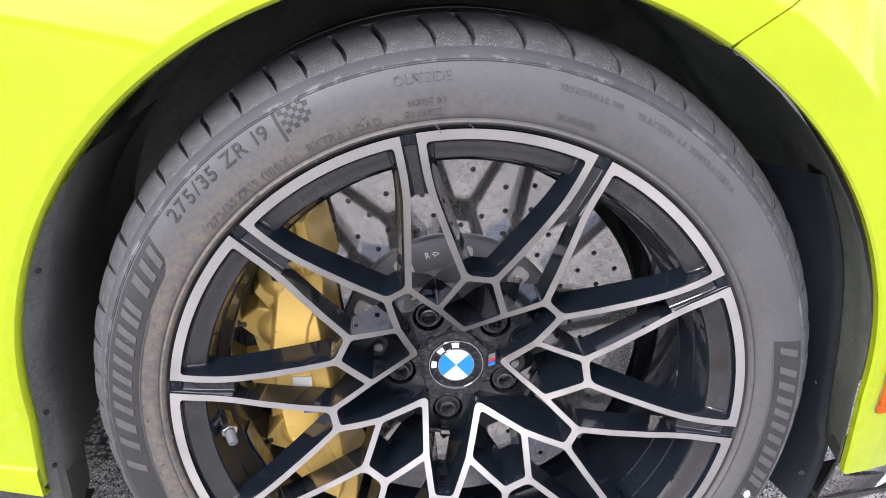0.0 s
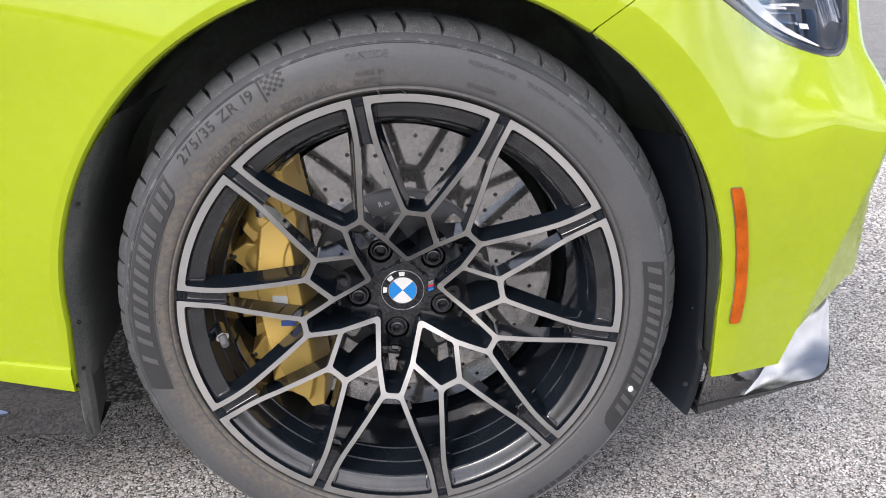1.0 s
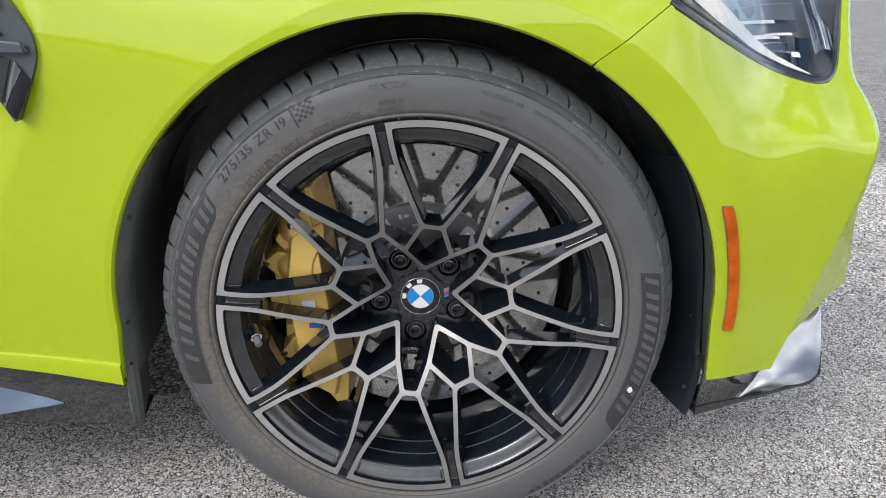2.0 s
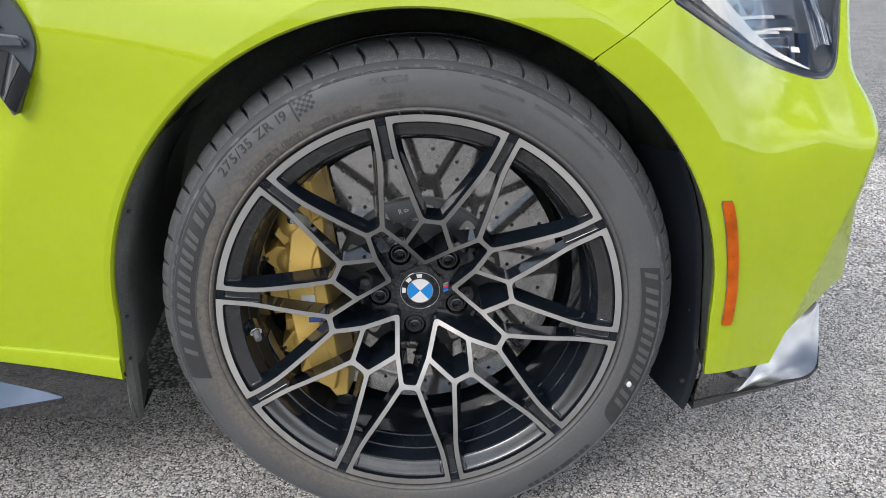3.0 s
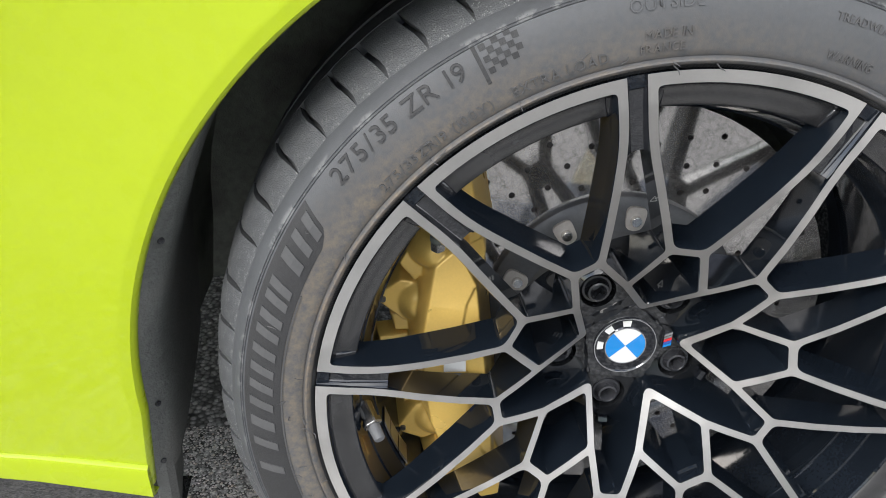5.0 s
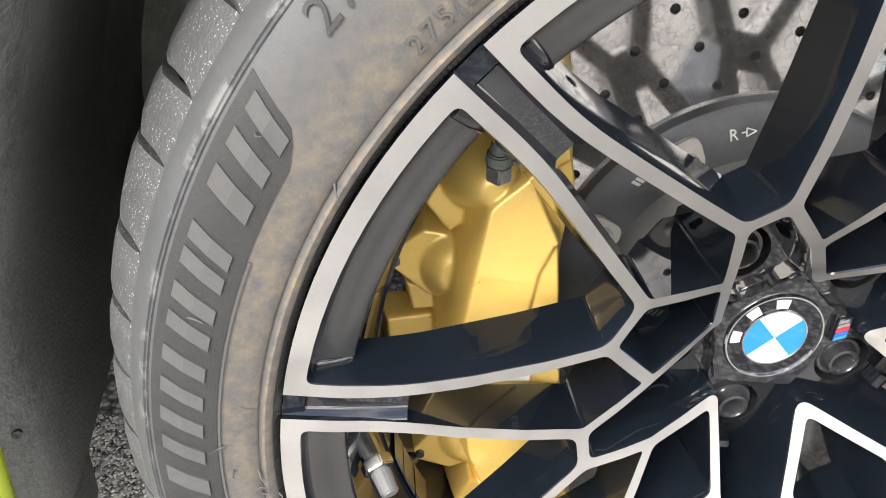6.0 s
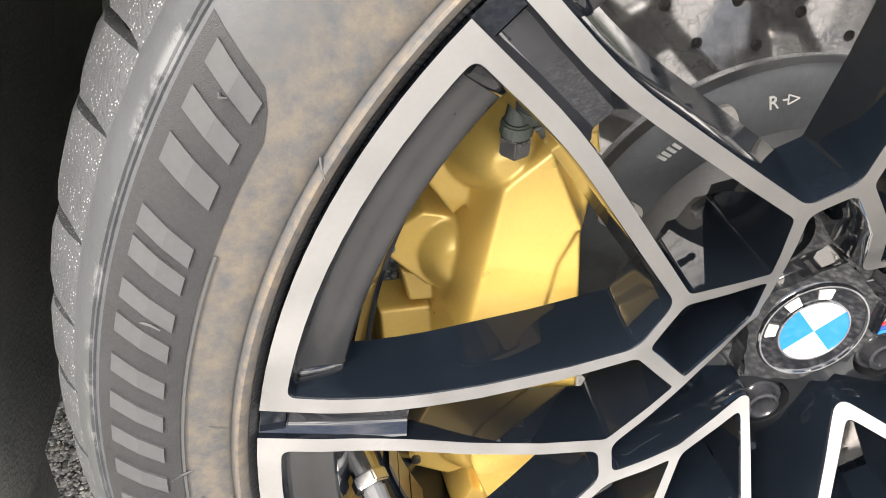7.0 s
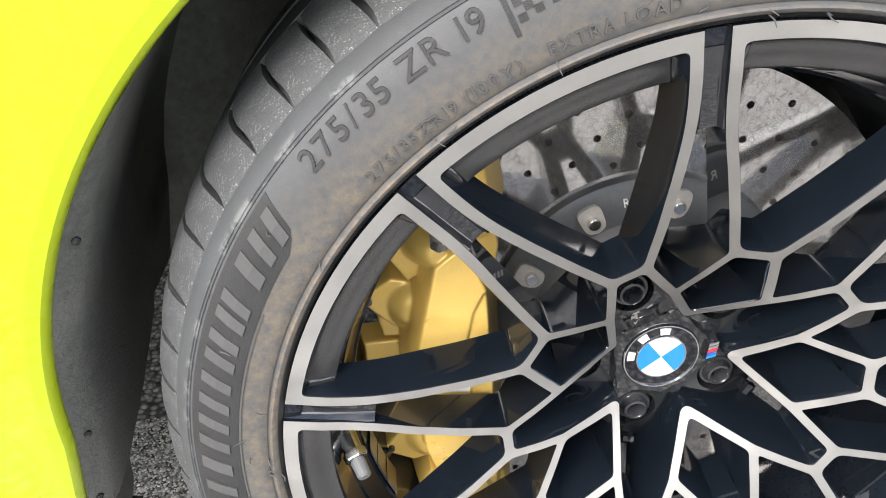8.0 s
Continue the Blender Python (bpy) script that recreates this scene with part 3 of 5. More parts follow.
# black skirt with its winglet
rows = []
for i in range(9):
    x = -0.401 - i * 0.09
    rise = 0.0145 * i
    rows.append([Vector((x, 0.047, 0.230 + rise)), Vector((x, 0.046, 0.222 + rise)), Vector((x, 0.053, 0.19 + rise * 0.6)), Vector((x, 0.062, 0.150 + rise * 0.3)), Vector((x, 0.075, 0.142 + rise * 0.3)), Vector((x, 0.13, 0.150 + rise * 0.3))])
part("side_skirt", thicken(grid(rows), (0, 0.008, 0.002)), SKIRT, car, "gloss black side skirt reflecting the asphalt")
rows = []
for f in (0.0, 0.12, 0.3, 0.5, 0.75, 1.0, 1.5, 2.2):
    x = -0.4935 - 0.1630 * f
    top, low = Vector((x, 0.0535 - 0.006 * f, 0.1915 + 0.052 * f ** 0.85)), Vector((x, 0.0525 - 0.028 * f, 0.1905 - 0.013 * f))
    rows.append([top + Vector((0, 0.010, 0.0015)), top, top + (low - top) * 0.33, top + (low - top) * 0.66, low, low + Vector((0, 0.002, -0.003)), low + Vector((0, 0.03, -0.004))])
part("skirt_winglet", thicken(grid(rows), (0, 0.006, 0.0)), BLADE, car, "gloss black winglet with the sky's blue-grey put into its colour", sharp=25)

# wheel arch lining
lining = [(AR + 0.001, 0.012), (AR + 0.012, 0.05), (AR + 0.018, 0.12), (AR + 0.018, 0.40), (0.30, 0.44), (0.05, 0.46)]
bm = bmesh.new()
cols = []
for k in range(-30, 211, 6):
    c = lip_at(k)
    b0 = body(*c)[1]
    col = []
    for r, y in lining:
        f = r / AR
        q = np.array((AX, AZ if 0 <= k <= 180 else c[1])) + (c - np.array((AX, AZ if 0 <= k <= 180 else c[1]))) * f
        col.append(bm.verts.new((q[0], max(y, b0 + 0.016) if y < 0.04 else y, q[1])))
    cols.append(col)
for p, q in zip(cols, cols[1:]):
    for j in range(len(lining) - 1):
        bm.faces.new((p[j], p[j + 1], q[j + 1], q[j]))
part("arch_liner", thicken(bm, (0, 0.003, 0)), PLASTIC, car, "dusty black plastic wheel arch liner")

# rear flange of the lining with its strip below the sill
rows = []
for k in list(range(141, 181, 3)) + [184, 190, 196, 203, 210]:
    c = lip_at(min(k, 210))
    z_low = c[1] if k <= 210 else c[1] - (k - 210) * 0.0031
    b0 = body(*c)[1] + (0.0 if k <= 210 else (k - 210) * 0.0006)
    wd = 0.12 + 0.88 * smooth(140, 158, k)
    inw = np.array((AX - c[0], (AZ - c[1]) if k <= 180 else 0.0))
    inw = inw / np.linalg.norm(inw)
    deep = 1.0 if k <= 212 else 0.25
    rows.append([Vector((c[0] + inw[0] * a * wd, b0 + y * (deep if y > 0.045 else 1.0) + (0.012 if deep < 1 and y > 0.045 else 0), z_low + inw[1] * a * wd)) for a, y in ((-0.003, 0.009), (0.003, 0.010), (0.012, 0.020), (0.0150, 0.030), (0.0152, 0.045), (0.012, 0.08), (0.004, 0.15), (-0.012, 0.26))])
rows2 = []
for z, dx, y in ((0.264, 0.0, 0.046), (0.225, 0.0, 0.0465), (0.19, -0.003, 0.053), (0.165, -0.006, 0.058), (0.150, -0.008, 0.062), (0.141, -0.010, 0.065)):
    rows2.append([Vector((-0.416, y + 0.008, z)), Vector((-0.406, y + 0.001, z)), Vector((-0.399 + dx, y - 0.001, z)), Vector((-0.391 + dx, y + 0.004, z)), Vector((-0.387 + dx, y + 0.012, z + 0.001)), Vector((-0.393 + dx, y + 0.032, z + 0.004)), Vector((-0.405 + dx, y + 0.095, z + 0.006))])
part("flange_tail", thicken(grid(rows2), (-0.003, 0.003, 0)), FLANGE, car, "dusty black plastic strip below the sill", sharp=30)
flange = part("rear_flange", thicken(grid(rows), (-0.002, 0.002, 0)), FLANGE, car, "dusty scuffed black plastic flange of the arch liner")
for k in (157, 181, 204):
    c = lip_at(min(k, 210))
    z_low = c[1] - max(0, k - 210) * 0.0031
    inw = np.array((AX - c[0], (AZ - c[1]) if k <= 180 else 0.0))
    inw = inw / np.linalg.norm(inw)
    p = Vector((c[0] + inw[0] * 0.0085, body(*c)[1] + 0.0155, z_low + inw[1] * 0.0085))
    part("clip_hole", cylinder(p, p + Vector((0.0006, -0.0012, 0)), 0.0027, 0.0022, 12), GLOSS, flange, "small dark clip hole")
rows = []
for z, xr, yr in ((0.52, 0.335, 0.070), (0.47, 0.358, 0.072), (0.42, 0.374, 0.075), (0.38, 0.381, 0.077), (0.34, 0.386, 0.078), (0.28, 0.391, 0.080), (0.235, 0.393, 0.080), (0.225, 0.396, 0.072), (0.19, 0.394, 0.073), (0.16, 0.390, 0.075), (0.14, 0.386, 0.077), (0.130, 0.384, 0.079)):
    rows.append([Vector((xr + dx, yr + dy, max(z, 0.130 - 0.75 * dx if dx < 0 else z))) for dx, dy in ((0.006, 0.040), (0.0025, 0.006), (0.0, 0.0), (-0.003, 0.001), (-0.007, 0.006), (-0.024, 0.030), (-0.036, 0.055), (-0.042, 0.085), (-0.030, 0.30))])
bm = grid(rows)
bmesh.ops.dissolve_degenerate(bm, edges=bm.edges[:], dist=1e-5)
flap = part("front_flap", thicken(bm, (0.003, 0, 0)), NAVYPLASTIC, car, "smooth black plastic liner ahead of the wheel", sharp=40)
for z in (0.335, 0.285):
    part("flap_clip", prism([(0.380, z), (0.392, z - 0.005), (0.393, z - 0.001), (0.381, z + 0.005)], "y", 0.088, 0.100, 0.001), PLASTIC, flap, "small black plastic clip")
p = Vector((0.381, 0.081, 0.178))
part("flap_screw", cylinder(p + Vector((0, 0.004, 0)), p + Vector((-0.0015, -0.002, 0)), 0.0042, 0.0036, 12, 0.0005), DARKRUB, flap, "small dusty screw head")

# the rest of the car behind its side
bm = prism([(-0.41, 0.17), (-0.41, 0.72), (0.0, 0.9), (0.34, 0.72), (0.42, 0.30), (0.40, 0.16)], "y", 0.47, 1.70)
part("engine_bay", bm, PLASTIC, car, "dark body behind the wheel")
bm = prism([(-3.4, 0.18), (-3.4, 0.55), (-0.56, 0.55), (-0.56, 0.24), (-0.70, 0.18)], "y", 0.12, 1.72)
part("underbody", bm, DARKRUB, car, "dark underside of the car")
bm = prism([(0.42, 0.15), (0.42, 0.56), (0.58, 0.50), (0.62, 0.22), (0.58, 0.15)], "y", 0.30, 1.52)
part("bumper_core", bm, DARKRUB, car, "dark core of the bumper")
rows = []
for i in range(16):
    x = -1.05 + i * 0.10
    rows.append([Vector((x, body(min(x, 0.36), 0.92)[1], 0.92 - 0.15 * smooth(-0.2, 0.5, x))), Vector((x, 0.3, 0.97 - 0.17 * smooth(-0.2, 0.5, x))), Vector((x, 0.9, 1.0 - 0.18 * smooth(-0.2, 0.5, x))), Vector((x, 1.72, 0.95 - 0.17 * smooth(-0.2, 0.5, x)))])
part("bonnet", thicken(grid(rows), (0, 0, -0.01)), PAINT, car, "yellow-green bonnet")

# ---- wheel ----
PROF_R = (0.0, 0.0457, 0.063, 0.0838, 0.100, 0.1193, 0.150, 0.180, 0.210, 0.235, 0.260)
PROF_Y = (0.086, 0.0693, 0.0555, 0.0411, 0.0327, 0.0245, 0.0150, 0.0083, 0.0038, 0.0008, 0.0)


def face_y(r):
    return float(np.interp(r, PROF_R, PROF_Y))


barrel = [(0.2568, 0.010), (0.2566, 0.003), (0.2480, 0.0045), (0.2474, 0.0070), (0.2455, 0.0097), (0.2390, 0.0124), (0.2318, 0.0150), (0.2308, 0.0156), (0.2298, 0.0170), (0.2294, 0.0185),
          (0.2268, 0.0380), (0.2262, 0.0394), (0.2248, 0.0404), (0.2188, 0.0568), (0.2180, 0.0582), (0.2166, 0.0590), (0.2162, 0.0610), (0.2150, 0.0850), (0.2135, 0.0950), (0.2135, 0.1900), (0.2240, 0.2100), (0.2420, 0.2300), (0.2540, 0.2400)]
wheel = part("wheel", revolve(barrel, 144), BARREL, car, "nineteen-inch black alloy wheel with machined spoke faces", sharp=20)
band = [(0.2474, 0.0050), (0.2470, 0.0062), (0.2455, 0.0082), (0.2390, 0.0108), (0.2316, 0.0137), (0.2305, 0.0150)]
part("rim_band", revolve(band, 144), BANDGLOSS, wheel, "gloss black inner rim face with reflected asphalt mottled into its colour")

# nodes of the spoke net: radius and degrees from the sector's middle
T, A_, P_, B_ = (0.0457, 0.0), (0.0838, 21.4), (0.1192, 6.4), (0.1196, 30.8)
BI, BO = (0.2090, 15.5), (0.2120, 20.6)
RI, RO = (0.2530, 15.8), (0.2530, 20.2)
RING, HALF = 0.2530, 0.0030
AXIS = 82.0


def sector_outlines(c):
    """The outlines of one fifth of the machined face, its axis at c degrees: outer rim first, then holes."""
    def nd(n, s):
        return polar(n[0], c + s * n[1])
    h = HALF
    # window between the two spokes of the sector
    arc = [polar(RING, c + a) for a in np.linspace(-15.8, 15.8, 13)]
    win = arc + [nd(BI, 1), nd(P_, 1), nd(P_, -1), nd(BI, -1)]
    wd = [0.0042] * 12 + [h, h, h * 1.1, h, h]
    ww = inset(win, wd)
    rad = [0.004] + [0.0] * 11 + [0.004, 0.03, 0.006, 0.006, 0.03]
    window = resample(rounded(ww, rad))
    # pocket
    pk = [nd(T, 0), nd(A_, -1), nd(P_, -1), nd(P_, 1), nd(A_, 1)]
    pocket = resample(rounded(inset(pk, [h, h, h, h, h]), [0.004, 0.003, 0.003, 0.003, 0.003]))
    # groove and opening between the two strips of a spoke
    notch = {}
    for s in (1, -1):
        pts = [nd((0.2600, RI[1]), s), nd(BI, s), nd(P_, s), nd(A_, s), nd(B_, s), nd(BO, s), nd((0.2600, RO[1]), s)]
        w = [h * 1.15, h, h, h, h, h * 1.15, 0.0]
        if s > 0:
            pts, w = pts, w
        else:
            pts = pts[::-1]
            w = w[:-1][::-1] + [0.0]
        # counter-clockwise check
        ar = sum(pts[i - 1][0] * pts[i][1] - pts[i - 1][1] * pts[i][0] for i in range(len(pts)))
        if ar < 0:
            pts = pts[::-1]
            w = w[:-1][::-1] + [0.0]
        q = inset(pts, w)
        notch[s] = rounded(q, [0.0, 0.02, 0.003, 0.002, 0.003, 0.02, 0.0] if len(q) == 7 else [0.0] * len(q))
    return window, pocket, notch


def half_window(c, s):
    """The border of the window that the sector shares with its neighbour, from the rim to the short link."""
    def nd(n, k):
        return polar(n[0], c + k * n[1])
    mid = c + 36.0 * s
    arc = [polar(RING, mid + a * s) for a in np.linspace(-15.8, 15.8, 13)]
    nb = c + 72.0 * s
    pts = arc + [polar(BO[0], nb - s * BO[1]), polar(B_[0], nb - s * B_[1]), nd(B_, s), nd(BO, s)]
    w = [0.0042] * 12 + [HALF, HALF, HALF * 1.1, HALF, HALF]
    if s < 0:
        pts = pts[::-1]
        w = w[:-1][::-1] + w[-1:]
    q = inset(pts, w)
    if s > 0:
        rad = [0.004] + [0.0] * 11 + [0.004, 0.03, 0.005, 0.005, 0.03]
    else:
        rad = ([0.004] + [0.0] * 11 + [0.004, 0.03, 0.005, 0.005, 0.03])[::-1]
    return rounded(q, rad)


def build_face():
    """The whole machined net as closed outlines: rim with its ten notches, hub star, and fifteen holes."""
    outer, holes = [], []
    for k in range(5):
        c = AXIS - 72.0 * (4 - k)
        window, pocket, notch = sector_outlines(c)
        holes += [window, pocket]
        holes.append(resample(half_window(c, 1)))
        for s in (-1, 1):
            q = notch[s]
            # walk the rim counter-clockwise, dipping into each notch
            # rotate so that the open side lies between the last and the first place
            best = None
            for i in range(len(q)):
                a, b = q[i - 1], q[i]
                if np.hypot(*a) > 0.2575 and np.hypot(*b) > 0.2575:
                    best = i
            order = q[best:] + q[:best]
            f, g = order[0], order[-1]
            cross = f[0] * g[1] - f[1] * g[0]
            if cross < 0:
                order = order[::-1]
            rr = 0.2570
            order = [p * (rr / np.hypot(*p)) if np.hypot(*p) > rr else p for p in order]
            outer.append(order)
    loop = []
    for i, o in enumerate(outer):
        nx = outer[(i + 1) % len(outer)]
        loop += o
        a0 = math.degrees(math.atan2(o[-1][1], o[-1][0]))
        a1 = math.degrees(math.atan2(nx[0][1], nx[0][0]))
        while a1 < a0:
            a1 += 360
        m = max(2, int((a1 - a0) / 2))
        loop += [polar(0.2570, a0 + (a1 - a0) * j / m) for j in range(1, m)]
    pts, w = [], []
    for k in range(5):
        c = AXIS + 72.0 * k
        for n, s in ((B_, -1), (A_, -1), (T, 0), (A_, 1), (B_, 1)):
            pts.append(polar(n[0], c + s * n[1]))
            w.append(HALF)
    q = inset(pts, w)
    star = resample(rounded(q, [0.004, 0.0, 0.006, 0.0, 0.004] * 5))
    return resample(loop), star, holes


RIM_LOOP, STAR, HOLES = build_face()


def low_y(r):
    return float(np.interp(r, (0.04, 0.07, 0.095, 0.112, 0.122, 0.16, 0.2, 0.235, 0.26), (0.118, 0.112, 0.099, 0.071, 0.056, 0.043, 0.032, 0.023, 0.012)))


TOP = [RIM_LOOP, STAR] + HOLES
bm = fill(TOP, face_y)
part("machined_face", bm, SILVER, wheel, "bare machined aluminium spoke face", sharp=25)
# black spoke bodies: a small painted chamfer, then drafted walls down to the back
ch = [grown(RIM_LOOP, -0.0)] + [grown(p, 0.0007) for p in TOP[1:]]
md = [grown(RIM_LOOP, 0.0)] + [grown(p, 0.0022) for p in TOP[1:]]
dp = [grown(RIM_LOOP, 0.0)] + [grown(p, 0.0064) for p in TOP[1:]]


def half_y(r):
    return 0.55 * (face_y(r) + 0.0012) + 0.45 * low_y(r)


bm = walls([RIM_LOOP] + TOP[1:], ch, face_y, lambda r: face_y(r) + 0.0012)
merge(bm, walls(ch, md, lambda r: face_y(r) + 0.0012, half_y))
merge(bm, walls(md, dp, half_y, low_y))
bmesh.ops.remove_doubles(bm, verts=bm.verts, dist=1e-6)
part("spoke_body", bm, SPOKE, wheel, "gloss black spokes", sharp=30)


def star_floor(r):
    return float(np.interp(r, (0.0, 0.030, 0.072, 0.085, 0.100, 0.125), (0.090, 0.090, 0.090, 0.095, 0.106, 0.108)))


# hub floor with five wells for the bolts
wells = []
for k in range(5):
    c = polar(0.0565, AXIS + 36 + 72 * k)
    wells.append([c + polar(0.0158, a) for a in range(0, 360, 15)])
hub_star = [p * min(1.0, 0.088 / float(np.hypot(*p))) for p in grown(STAR, -0.004)]
bm = fill([hub_star] + wells, star_floor)
merge(bm, walls(wells, [grown(w, 0.001) for w in wells], star_floor, lambda r: 0.108))
bmesh.ops.remove_doubles(bm, verts=bm.verts, dist=2e-5)
part("hub", bm, HUBBLACK, wheel, "gloss black hub with five bolt wells", sharp=30)
for k in range(5):
    c = polar(0.0565, AXIS + 36 + 72 * k)
    base = Vector((c[0], 0.1065, ZC + c[1]))
    bm = lathe(base, ((0.0, 0.006), (0.0050, 0.006), (0.0060, 0.0185), (0.0072, 0.0200), (0.0088, 0.0195), (0.0096, 0.0150), (0.0108, 0.0135), (0.0126, 0.0135), (0.0138, 0.0110), (0.0142, 0.006), (0.0142, 0.0)))
    part("wheel_bolt", bm, BOLT, wheel, "black hollow-headed wheel bolt")

# grooves at the rim end of each spoke
for k in range(5):
    for s in (1, -1):
        c = AXIS + 72 * k
        rows = []
        for r in (0.2568, 0.245, 0.230, 0.215, 0.2075, 0.2045, 0.2035):
            wid = 3.4 + (0.26 - r) * 10
            rows.append([W(r, c + s * (18.0 + wid / 2 * f), face_y(r) + dip + (0.010 if r < 0.2040 else 0.0)) for f, dip in ((-1.05, 0.0010), (-0.86, 0.0022), (-0.70, 0.0052), (-0.55, 0.0060), (0.55, 0.0060), (0.70, 0.0052), (0.86, 0.0022), (1.05, 0.0010))])
        part("spoke_groove", thicken(grid(rows), (0, 0.012, 0)), GROOVE, wheel, "black groove between the strips")

# small rounded feet where the inner rim face meets a spoke
for k in range(5):
    c = AXIS + 72 * k
    for mid, s in ((0, 1), (0, -1), (36, 1), (36, -1)):
        rows = []
        for r, w in ((0.2465, 0.4), (0.2450, 1.0), (0.2360, 1.0), (0.2310, 0.9), (0.2295, 0.4)):
            a = c + mid + s * 14.0
            lift_y = 0.0010 + float(np.interp(r, (0.229, 0.232, 0.2455), (0.0160, 0.0132, 0.0072)))
            rows.append([W(r, a + s * q * 0.5 * w, lift_y - h * 0.0020 * w) for q, h in ((-1.0, 0.0), (-0.6, 0.8), (0.0, 1.0), (0.6, 1.0), (1.2, 0.9))])
        part("rim_foot", thicken(grid(rows), (0, 0.002, 0)), GLOSS, wheel, "gloss black foot of the spoke", sharp=50)

# centre cap
part("centre_cap", revolve([(0.0, 0.0815), (0.0275, 0.0815), (0.0282, 0.0825), (0.0300, 0.0835), (0.0315, 0.0885), (0.0330, 0.0900)], 64), GLOSS, wheel, "gloss black centre cap")
part("cap_ring", revolve([(0.0262, 0.0815), (0.0264, 0.0803), (0.0272, 0.0803), (0.0275, 0.0815)], 64), CHROME, wheel, "thin chrome ring")
for q in range(4):
    bm = revolve([(0.0, 0.0806), (0.0172, 0.0806), (0.0174, 0.0815)], 10, 42 + 90 * q, 132 + 90 * q)
    part("cap_quarter", bm, WHITE if q % 2 == 0 else BLUE, wheel, "white enamel quarter" if q % 2 == 0 else "blue enamel quarter")
part("cap_inner_ring", revolve([(0.0172, 0.0815), (0.0173, 0.0803), (0.0181, 0.0803), (0.0183, 0.0815)], 64), CHROME, wheel, "thin chrome ring")
for a in (177, 133, 92):
    rows = [[W(r, a + d, 0.0803) for d in (-9, 0, 9)] for r in (0.0196, 0.0248)]
    part("cap_bar", thicken(grid(rows), (0, 0.001, 0)), WHITE, wheel, "pale bar on the cap ring")

# ---- tyre ----
SIDE_R = (0.2540, 0.2568, 0.2574, 0.2596, 0.2601, 0.2612, 0.2630, 0.2641, 0.2650, 0.2656, 0.2666, 0.2710, 0.2780, 0.2850, 0.2950, 0.3030, 0.3085, 0.3092, 0.3100, 0.3108, 0.3140, 0.3175, 0.3195)
SIDE_Y = (0.0160, 0.0080, 0.0050, 0.0024, 0.0010, -0.0020, -0.0032, -0.0028, -0.0012, -0.0008, -0.0020, -0.0032, -0.0040, -0.0044, -0.0040, -0.0022, 0.0004, -0.0002, 0.0014, 0.0010, 0.0050, 0.0105, 0.0165)


def side_y(r):
    return float(np.interp(r, SIDE_R, SIDE_Y))


prof = list(zip(SIDE_R, SIDE_Y)) + [(0.3225, 0.030), (0.3265, 0.050), (0.3280, 0.079), (0.3270, 0.081), (0.3270, 0.089), (0.3360, 0.090), (0.3370, 0.130),
        (0.3285, 0.131), (0.3285, 0.141), (0.3370, 0.142), (0.3365, 0.185), (0.3280, 0.186), (0.3280, 0.195), (0.3350, 0.196), (0.3300, 0.250), (0.3150, 0.270), (0.29, 0.280), (0.255, 0.265)]
tyre = part("tyre", revolve(prof, 200, floor=0.0006), RUBBER, wheel, "dusty low-profile tyre with worn shoulder", sharp=40)


def tread_block(step, n_u=5):
    """One shoulder block, standing proud of the tyre, with a curved leading edge."""
    prof = [(0.3160, 0.0100), (0.3200, 0.0140), (0.3245, 0.0195), (0.3290, 0.0270), (0.3325, 0.0360), (0.3355, 0.0520), (0.3372, 0.0780)]
    lo = [(r - 0.006, y + 0.003) for r, y in prof]
    bm = bmesh.new()
    tops, bots = [], []
    for u in range(n_u + 1):
        f = u / n_u
        t, b = [], []
        for j, ((r, y), (r2, y2)) in enumerate(zip(prof, lo)):
            g = j / (len(prof) - 1)
            width = step * (1.0 - 0.13 * smooth(0.0, 0.45, g))
            a = -step / 2 + width * f + 2.4 * g * g
            edge = 0.0008 if u in (0, n_u) else 0.0
            t.append(bm.verts.new(W(r - edge, a, y)))
            b.append(bm.verts.new(W(r2, a, y2)))
        tops.append(t)
        bots.append(b)
    for s, flip in ((tops, 1), (bots, 0)):
        for p, q in zip(s, s[1:]):
            for j in range(len(prof) - 1):
                bm.faces.new((p[j], p[j + 1], q[j + 1], q[j]))
    for i in (0, n_u):
        for j in range(len(prof) - 1):
            bm.faces.new((tops[i][j], tops[i][j + 1], bots[i][j + 1], bots[i][j]))
    for p in (0, -1):
        for u in range(n_u):
            bm.faces.new((tops[u][p], tops[u + 1][p], bots[u + 1][p], bots[u][p]))
    for v in bm.verts:
        v.co.z -= ZC
    return bm


# blocks of several pitches follow one another round the tyre
PITCH = [5.5, 5.8, 7.1, 7.1, 7.1, 5.2, 6.9, 5.5, 5.8, 4.6, 5.9, 5.5, 4.7, 5.2, 5.5, 6.1, 5.0, 6.8, 5.8]
pick = random.Random(21)
while sum(PITCH) < 351.0:
    PITCH.append(pick.choice((4.7, 5.2, 5.5, 5.8, 6.1, 6.9)))
PITCH.append(360.0 - sum(PITCH))
shapes, turn_at = {}, 56.2
for step in PITCH:
    middle, size = turn_at + step / 2, round(step, 1)
    turn_at += step
    if 258 < middle % 360 < 282:
        continue
    if size not in shapes:
        b = part("tread_block", tread_block(size), TREAD, wheel, "scuffed rubber shoulder block")
        shapes[size] = b.data
    else:
        b = tagged(new("tread_block", shapes[size]), "scuffed rubber shoulder block")
        b.parent = wheel
    b.matrix_basis = pose(0, 0, ZC, 0, -middle, 0)

